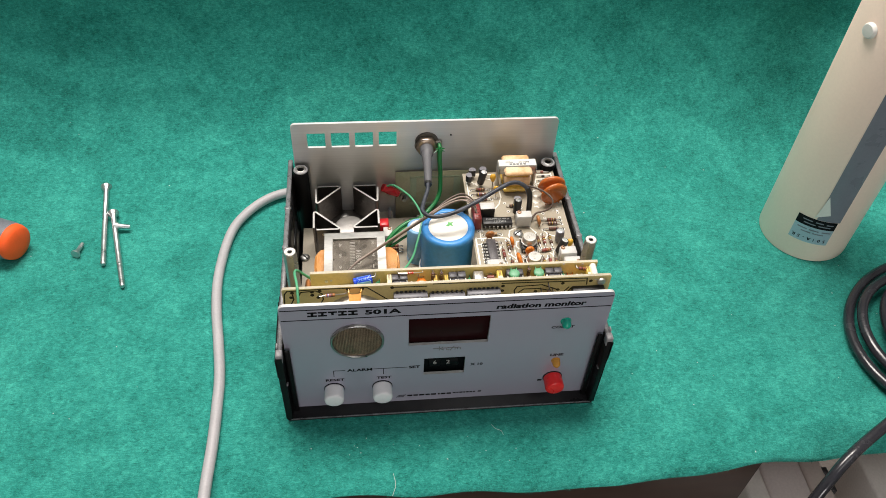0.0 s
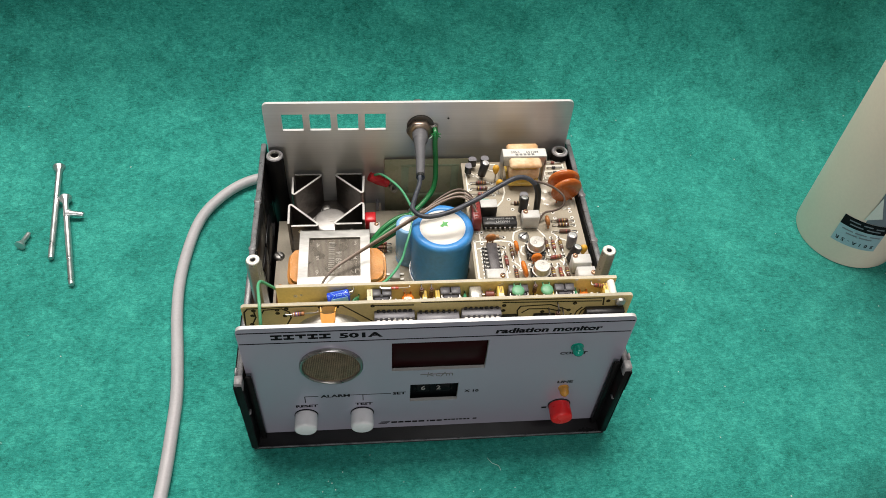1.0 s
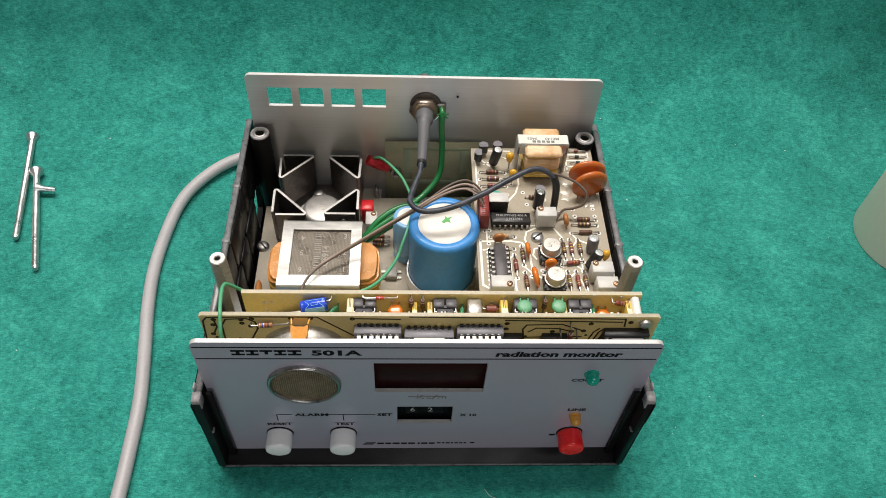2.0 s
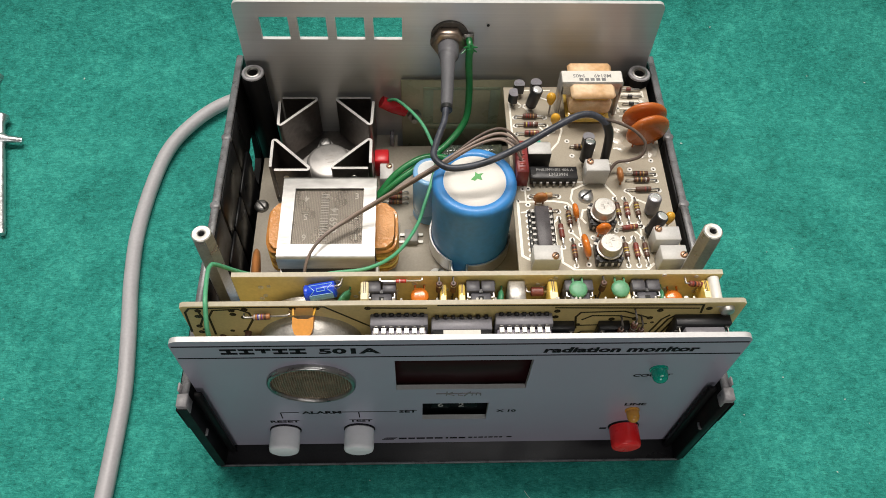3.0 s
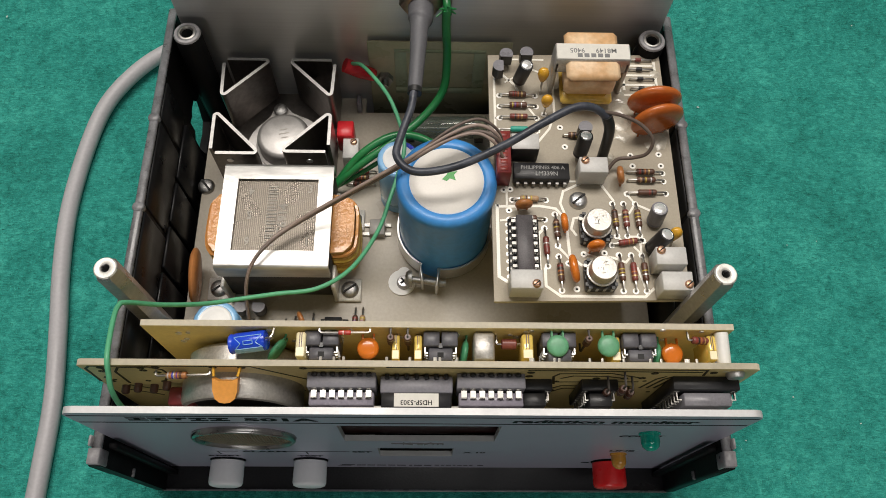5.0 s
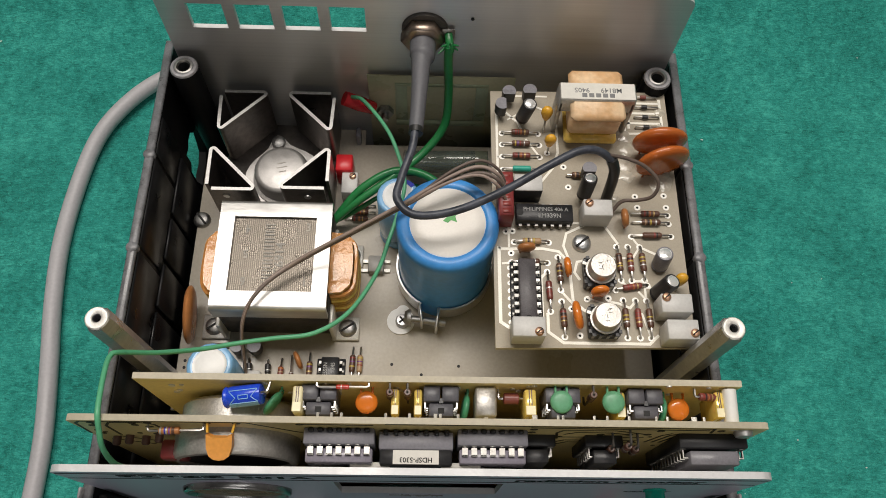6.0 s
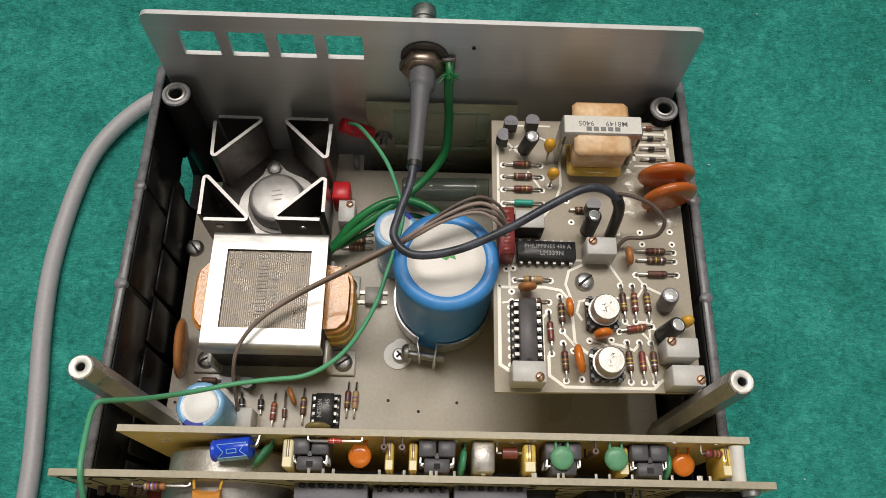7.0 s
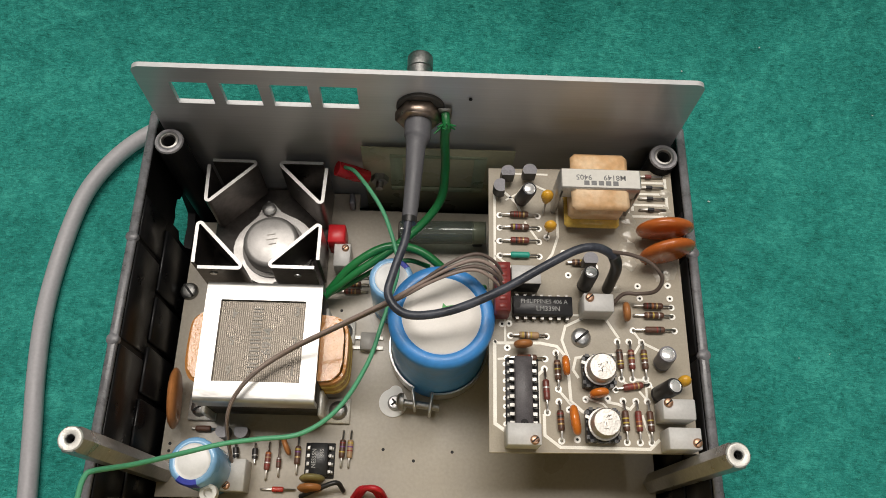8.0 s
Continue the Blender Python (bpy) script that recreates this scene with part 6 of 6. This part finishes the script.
def dark_tracks():
    g = G()
    runs = [[(-84, 76), (-83, 89), (-81.4, 91.4), (-65, 91.9), (-41, 91.9), (-26, 77)], [(-77, 74), (-76.6, 86), (-74.6, 90.2), (-67, 90.8), (-64, 88.4), (-63.6, 84), (-67, 76)],
            [(-7, 92.2), (74.6, 91.4), (75.2, 86)], [(29, 90.2), (74, 89.2)], [(37.6, 76), (36.4, 84), (37.6, 87), (51, 87.6), (60, 83)], [(38.6, 82), (41.5, 84.8), (50, 84.6), (55.4, 82.6)],
            [(62, 72), (64, 82), (66, 85)], [(64, 72), (66, 82), (68, 85)], [(66, 72), (68, 82), (70, 85)], [(34, 66), (40, 74), (60, 74)], [(36, 64), (41, 71), (60, 71.5)], [(32, 78), (60, 79)],
            [(-79, 90), (-78.6, 85), (-80.6, 80)], [(-81.5, 68), (-72, 60)], [(-78, 72), (-66, 62)], [(-28, 91), (-10, 90.6)]]
    for pts in runs:
        g.strip([Vector(p) for p in pts], 0.7, 0, "trace_dark", 0.06)
    rnd = random.Random(3)
    for x, y in ((-79, 90), (-80.8, 80), (-79.8, 86.4), (-69, 90), (-69, 87.6), (-66, 85.6), (-65, 90.6), (-50.6, 91), (-43.4, 91), (-28, 90.8), (30, 88), (30, 84.2), (48, 82.4), (60, 83), (55.4, 82.6), (77, 89), (-67, 76), (-84 + 3, 76), (36, 80), (62, 88)):
        g.ringpad(x, y, 0, 0.35, 1.05, "trace_dark", 0.07, n=8)
    for k in range(24):
        x, y = rnd.uniform(-82, 86), rnd.uniform(66, 80)
        g.ringpad(x, y, 0, 0.3, rnd.uniform(0.6, 0.9), "trace_dark", 0.07, n=8)
    g.build("copper_trackwork", D, "dark copper tracks", kind="stuff", m=UP1)
    g = G()
    for k in range(40):
        x, y = rnd.uniform(-66, 82), rnd.uniform(78, 92)
        g.ringpad(x, y, 0, 0.25, rnd.uniform(0.6, 1.0), "tinned", 0.3, n=8)
    g.build("solder_work", L, "small solder joints", kind="stuff", m=UP2)
    # clipped leads standing out of the rear faces
    g = G()
    for k in range(24):
        x, y = rnd.uniform(-25, 80), 91.6
        g.tube([(x, y, -1.6), (x, y, -2.8)], 0.35, "tinned", n=5, smooth_path=False)
    g.build("clipped_wire", D, "clipped lead ends", kind="stuff", m=UP1)


dark_tracks()

# ---- hexagonal posts ----
for x in (-79.9, 83.0):
    g = G()
    g.lathe([(0, 10), (3.6, 10), (3.6, 92.6), (3.1, 93.7)], (x, 37.7, 0), n=6, mat="post_metal")
    g.lathe([(3.12, 93.45), (2.8, 93.9), (1.6, 94.0), (1.15, 93.7), (0.95, 92.8), (1.15, 92.2), (0.95, 91.6), (1.15, 91.0), (0.95, 90.4), (0.95, 86), (0, 86)], (x, 37.7, 0), n=20, mats=["tinned"] * 3 + ["post_metal"] * 5 + ["hole_dark"] * 2)
    g.lathe([(3.1, 93.4), (2.6, 93.4)], (x, 37.7, 0), n=20, mat="post_metal")
    g.build("hex_post", monitor, "tall hexagonal metal post with a threaded hole")

# ---- wires inside the case ----


def wire(name, pts, r, mat, label, n=8):
    g = G()
    g.tube(pts, r, mat, n=n, steps=7)
    return g.build(name, monitor, label)


wire("signal_cable", [(-0.6, 107, 78.2), (-1.6, 99, 77.5), (-4.6, 89, 77), (-5.6, 81.8, 77), (0, 76.4, 77.5), (12, 77.4, 79), (26, 82.8, 82), (39, 90, 84.5), (48, 94.6, 85.5), (54.4, 95.6, 84), (59.6, 94.2, 79), (61.2, 92.4, 69)], 1.28, "slate_cable", "dark slate screened cable looping over the capacitor", 10)
wire("cable_sleeve", [(58.8, 94.8, 81), (60.8, 93.2, 75), (61.4, 91.8, 60)], 1.75, "wire_black", "black shrink sleeve", 10)
wire("core_wire", [(57.8, 95.2, 82.6), (64, 95.6, 80), (70.4, 94.4, 77), (74.6, 91, 74), (73.6, 88.2, 70), (69.5, 88.2, 67), (65, 88.6, 65), (61.6, 85.4, 61)], 0.6, "wire_umber", "thin dark inner wire")
wire("earth_wire", [(9.6, 138.4, 77), (9.6, 136.6, 70), (10.2, 133, 58), (9, 127, 47), (2, 119.5, 41), (-8, 111.5, 38), (-20, 104, 34), (-29, 98.5, 29), (-33, 95.5, 24)], 1.5, "wire_green", "thick green earth wire")
wire("earth_loop_wire", [(-33, 96.5, 22), (-28, 100, 30), (-20, 107, 36), (-9, 112.5, 39), (2, 111.5, 39), (12, 105, 36), (19, 99, 30), (23, 96, 21)], 1.5, "wire_green", "thick green looped wire")
wire("green_lead", [(-33, 99, 22), (-24, 101.5, 27), (-12, 107.5, 31), (-2, 110, 33), (6, 109, 30)], 0.9, "wire_green", "thin green lead")
wire("mint_wire", [(-24.5, 139.3, 45.8), (-20, 135, 50), (-12, 123, 53), (-7.5, 113, 54), (-4.2, 100, 54), (-6.2, 90, 51.5), (-8.8, 81, 50), (-12.4, 68.2, 51.6), (-19.8, 53.8, 55.6), (-29.6, 45.6, 58.8), (-42, 43.6, 59), (-52, 42, 59), (-61.5, 38.5, 64), (-70, 34, 75.6), (-76, 31.2, 85.4), (-77.4, 29.6, 87.2), (-77.2, 25, 89.4), (-75.4, 14.6, 93.6), (-75.0, 10, 91.6), (-74.8, 6.4, 88), (-74.5, 4, 80), (-74.3, 4, 70)], 0.72, "wire_mint", "thin light green wire draped across the boards")
for dx, dz, mt, full in ((0, 0, "wire_taupe", 1), (0.9, -1.3, "wire_umber", 1), (-1.0, 1.0, "wire_umber", 0), (2.0, 0.4, "wire_taupe", 0)):
    run = [(28, 90.4 - dx * 2, 68.5), (25, 92.5 - dx * 2, 74), (19, 94 - dx * 1.6, 76 + dz), (10, 90.8 - dx, 75 + dz), (-4, 83.6 - dx * 0.4, 70.5 + dz), (-20, 77.4 - dx * 0.3, 63 + dz * 0.8)]
    if full:
        run += [(-36, 71.2 - dx * 0.4, 55.5 + dz * 0.4), (-46, 64.5 - dx * 0.4, 53.4), (-52, 56.5, 52), (-54.6, 50, 46), (-55.4, 43, 34), (-55.8, 38, 24)]
    else:
        run[-2:] = [(-4, 83.4, 69.6), (-20, 77.2, 62.2)]
    wire("lead_wire", run, 0.62 if full else 0.5, mt, "thin grey-brown wire running over the transformer")
wire("black_jumper", [(-34, 31, 21), (-28, 33, 26), (-22, 35, 27), (-20, 33, 22)], 0.8, "wire_black", "short black wire")
for k in range(3):
    wire("red_lead", [(-17 + k, 31, 20.5), (-14 + k, 33.5, 26 + k), (-10 + k, 33, 26 + k), (-8 + k, 30.6, 21)], 0.9, "wire_red", "short red wire")
wire("green_stub", [(22, 91, 58), (20, 92.6, 54), (24, 96, 46)], 1.2, "wire_green", "green wire stub")

# ---- things on the felt ----


def power_cable():
    g = G()
    g.tube([(-128, -120, -30), (-129, -80, -6), (-130, -60, 3.0), (-130, -45, 3.3), (-129, -21, 3.3), (-129, 1, 3.3), (-129.6, 23.6, 3.3), (-132.8, 48.9, 3.3), (-136.4, 73.4, 3.3), (-138.2, 98.4, 3.3), (-136.4, 126, 3.3), (-131.8, 147, 4), (-123.0, 162.4, 4.4), (-111.4, 173, 5.5), (-98.5, 178.4, 6.6), (-82.9, 177.4, 9), (-69.7, 169.5, 16), (-63.7, 157.5, 22), (-61.7, 145, 24)], 3.25, "mains_grey", n=14, steps=10)
    g.build("power_cable", label="thick grey mains cable lying on the felt", category="cable")


power_cable()


def machine_screw(name, head, tip, r, rh, label, group=""):
    h, t = Vector(head), Vector(tip)
    d = t - h
    Lg = d.length
    g = G()
    prof = [(0, 0), (rh, 0), (rh, rh * 0.25), (r, rh * 1.1), (r, Lg * 0.72)]
    k = max(4, int(Lg * 0.26 / 0.8))
    for i in range(k):
        z = Lg * 0.72 + (Lg * 0.27) * (i + 0.5) / k
        prof.append((r * (0.86 if i % 2 else 1.0), z))
    prof += [(r * 0.8, Lg), (0, Lg)]
    g.lathe(prof, h, d, "plated", n=14)
    g.build(name, label=label, category="screw", group=group)


machine_screw("long_screw", (-226.2, 192.0, 6.4), (-215.4, 118.8, 2.2), 1.8, 3.9, "long zinc countersunk screw lying on the felt", "loose case screws")
machine_screw("long_screw", (-217.2, 166, 4.6), (-199.2, 98.6, 2.2), 1.8, 3.9, "long zinc countersunk screw lying under a short screw", "loose case screws")
machine_screw("short_screw", (-213.2, 152.4, 5.2), (-203.4, 152.2, 3.8), 1.7, 2.9, "short zinc screw lying across a long one", "loose case screws")
machine_screw("short_screw", (-235.2, 128.4, 3.0), (-232.8, 139.2, 2.2), 1.5, 3.1, "short zinc screw lying alone on the felt", "loose case screws")


def screwdriver():
    ob = new("screwdriver")
    tagged(ob, "dark-handled screwdriver with an orange end cap", "screwdriver")
    d = Vector((-0.92, 0.39, 0.0)).normalized()
    p = Vector((-267.5, 130.5, 13.2))
    g = G()
    g.lathe([(0, 0), (5, 0.2), (9.6, 1.0), (11.6, 2.4), (12.3, 4.6), (12.4, 6.0)], p, d, "driver_orange", n=28)
    g.build("end_cap", ob, "orange rubber end cap")
    g = G()
    g.lathe([(12.4, 6), (12.8, 8), (12.9, 40), (12.4, 60), (10, 76), (8, 84), (8.6, 96), (6, 104), (0, 104)], p, d, "driver_black", n=12)
    g.build("handle", ob, "dark grey grip")
    g = G()
    g.cyl(tuple(p + d * 103), tuple(p + d * 190), 3.2, "zinc", 12)
    g.build("blade", ob, "steel blade")


screwdriver()


def probe():
    ob = new("probe_tube")
    tagged(ob, "cream plastic detector probe standing on end on the felt", "probe")
    c = (279.5, 126)
    r = 31.0
    g = G()
    g.lathe([(0, 0), (r - 1.2, 0), (r - 0.3, 0.4), (r, 1.4), (r, 330), (r - 1, 331), (0, 331)], (*c, 0), mat="tube_cream", n=72)
    g.build("housing", ob, "cream plastic cylinder")
    face = math.atan2(-0.26 - 0.08, -0.04 - 0.279) + radians(14)

    def patch(a0, a1, z0, z1, mat, off):
        g = G()
        n = 12
        g.quads([[(c[0] + (r + off) * math.cos(a0 + (a1 - a0) * j / n), c[1] + (r + off) * math.sin(a0 + (a1 - a0) * j / n), z) for j in range(n + 1)] for z in (z0, z1)], mat, closed=False)
        return g
    w = radians(24)
    g = patch(face - w, face + w, 17, 31, "label_blue", 0.15)
    for i, (zz, a, b) in enumerate(((28.5, -0.8, -0.3), (28.5, -0.2, 0.3), (28.5, 0.45, 0.9), (26, -0.55, -0.05), (26, 0.05, 0.6))):
        q = patch(face + w * a, face + w * b, zz - 0.5, zz + 0.5, "tape_grey", 0.25)
        k = len(g.v)
        g.v += q.v
        g.f += [tuple(k + t for t in f) for f in q.f]
        g.m += q.m
        g.s += q.s
    for i, ch in enumerate("501A-5R"):
        a = face + w * (0.78 - 0.26 * i)
        rot = Matrix.Translation((c[0] + (r + 0.3) * math.cos(a), c[1] + (r + 0.3) * math.sin(a), 21.8)) @ Matrix.Rotation(a + math.pi / 2, 4, "Z") @ Matrix.Rotation(math.pi / 2, 4, "X") @ Matrix.Rotation(math.pi, 4, "Z")
        text_into(g, ch, 0, 0, 0, 2.7, "ink_black", 1.05, rot, align="CENTER")
    g.build("rating_label", ob, "pale blue label with black figures")
    g = patch(face - w, face + w, 31, 38.5, "ink_black", 0.16)
    for k, (a, b, zz) in enumerate(((-0.7, -0.2, 36), (-0.05, 0.35, 36), (0.5, 0.85, 35.6), (-0.6, 0.0, 33.4), (0.15, 0.75, 33.4))):
        q = patch(face + w * a, face + w * b, zz - 0.45, zz + 0.45, "tape_grey", 0.26)
        j = len(g.v)
        g.v += q.v
        g.f += [tuple(j + t for t in f) for f in q.f]
        g.m += q.m
        g.s += q.s
    g.build("label_band", ob, "black printed band")
    g = patch(face - radians(2), face + radians(26), 38.7, 326, "tape_grey", 0.18)
    g.build("tape_strip", ob, "slate grey tape strip along the tube")
    g = G()
    a = face - radians(4)
    # bright spot on the tape's lower corner, its highlight drawn as a pale triangle
    g.face([(c[0] + (r + o) * math.cos(t), c[1] + (r + o) * math.sin(t), z) for o, t, z in ((0.4, face - radians(5), 40), (0.9, face - radians(1), 60), (0.9, face + radians(10), 45))], "nylon")
    g.build("tape_glint", ob, "pale triangle for the highlight on the tape's peeled corner")
    g = G()
    a = radians(194)
    p = Vector((c[0] + r * math.cos(a), c[1] + r * math.sin(a), 171))
    g.lathe([(4.6, 0), (4.6, 1.4), (3.8, 2.6), (0, 3.0)], p, (math.cos(a), math.sin(a), 0), "nylon", n=20)
    g.build("nylon_screw", ob, "white nylon screw")


probe()


def cable_coil():
    g = G()
    pts = []
    rnd = random.Random(9)
    turns = 4.6
    n = 110
    for i in range(n):
        t = i / n
        a = radians(30) + t * turns * 2 * math.pi
        rr = 74 - 36 * t + 3 * math.sin(a * 2.3)
        pts.append((341 + rr * math.cos(a), 13 + rr * 0.98 * math.sin(a) + 4 * math.sin(a * 0.7), 3.4 + 8 * t + 2.2 * (1 + math.sin(a * 1.7))))
    g.tube(pts, 3.3, "cable_black", n=12, steps=3)
    g.build("probe_cable_coil", label="coiled black probe cable on the felt", category="cable")
    g = G()
    g.tube([(330, 0, 16), (296, -16, 12), (266, -34, 6), (246, -45, 4), (228, -56, 2), (212, -68, -14), (200, -78, -50), (192, -86, -120), (188, -92, -260), (190, -95, -420)], 3.3, "cable_black", n=12, steps=6)
    g.build("hanging_cable", label="black cable running over the table edge", category="cable")


cable_coil()

# ---- below the table edge ----


def hose():
    g = G()
    path = [Vector((222 - 0.5 * i, 60 - 7 * i, -176 - 0.6 * i)) for i in range(26)]
    pts, rad = [], []
    for i in range(len(path) - 1):
        for k in range(4):
            pts.append(tuple(path[i].lerp(path[i + 1], k / 4)))
            rad.append(18.5 if k in (0, 1) else 15.5)
    g.tube(pts, 14, "hose_grey", n=20, radii=rad, smooth_path=False)
    g.build("corrugated_hose", label="grey corrugated hose below the table", category="hose")


hose()
for nm, lab, c, s, mt in (("equipment_box", "light beige equipment housing below the table", (254, -30, -260), (18, 200, 200), "appliance_white"),
                          ("equipment_box", "taupe equipment housing below the table", (281, -30, -262), (34, 200, 200), "appliance_taupe"),
                          ("equipment_box", "brown ribbed equipment housing below the table", (308, -30, -264), (18, 200, 200), "appliance_beige"),
                          ("carton", "off-white carton below the table", (388, -6, -262), (80, 70, 200), "appliance_white")):
    g = G()
    g.box(c, s, mt, 2.5)
    if mt == "appliance_beige":
        for k in range(12):
            g.box((c[0] + 10, c[1] - 88 + k * 15, c[2] + s[2] / 2 - 5), (5, 6, 8), "ic_black", 0.6)
    g.build(nm, label=lab, category="box")

# ---- lint ----
g = G()
rnd = random.Random(21)
for k in range(75):
    x, y = rnd.uniform(-330, 330), rnd.uniform(-50, 250)
    if -92 < x < 94 and -12 < y < 156:
        continue
    z = cove(y) + felt_relief(x, y, cove(y)) * (1 - min(1.0, cove(y) / 120)) + 0.9
    s = rnd.uniform(0.2, 0.5)
    g.box((x, y, z), (s, s * rnd.uniform(0.6, 2.2), s * 0.6), "lint", 0.0, rz=rnd.uniform(0, 180))
for cx, cy, n, sp in ((-45, -22, 9, 14), (30, -30, 4, 20)):
    for k in range(n):
        s = rnd.uniform(0.25, 0.5)
        g.box((rnd.gauss(cx, sp), rnd.gauss(cy, 6) - 2, 0.7), (s, s, s * 0.6), "lint", rz=rnd.uniform(0, 90))
for pts in ([(28, -19, 1.5), (30, -22, 1.9), (33, -23.5, 1.7), (34, -26, 1.5)], [(-30, -45, 1), (-29, -52, 1.3), (-31, -58, 1)]):
    g.tube(pts, 0.11, "lint", n=5)
g.build("felt_lint", label="white lint specks and threads on the felt", category="lint", kind="stuff")
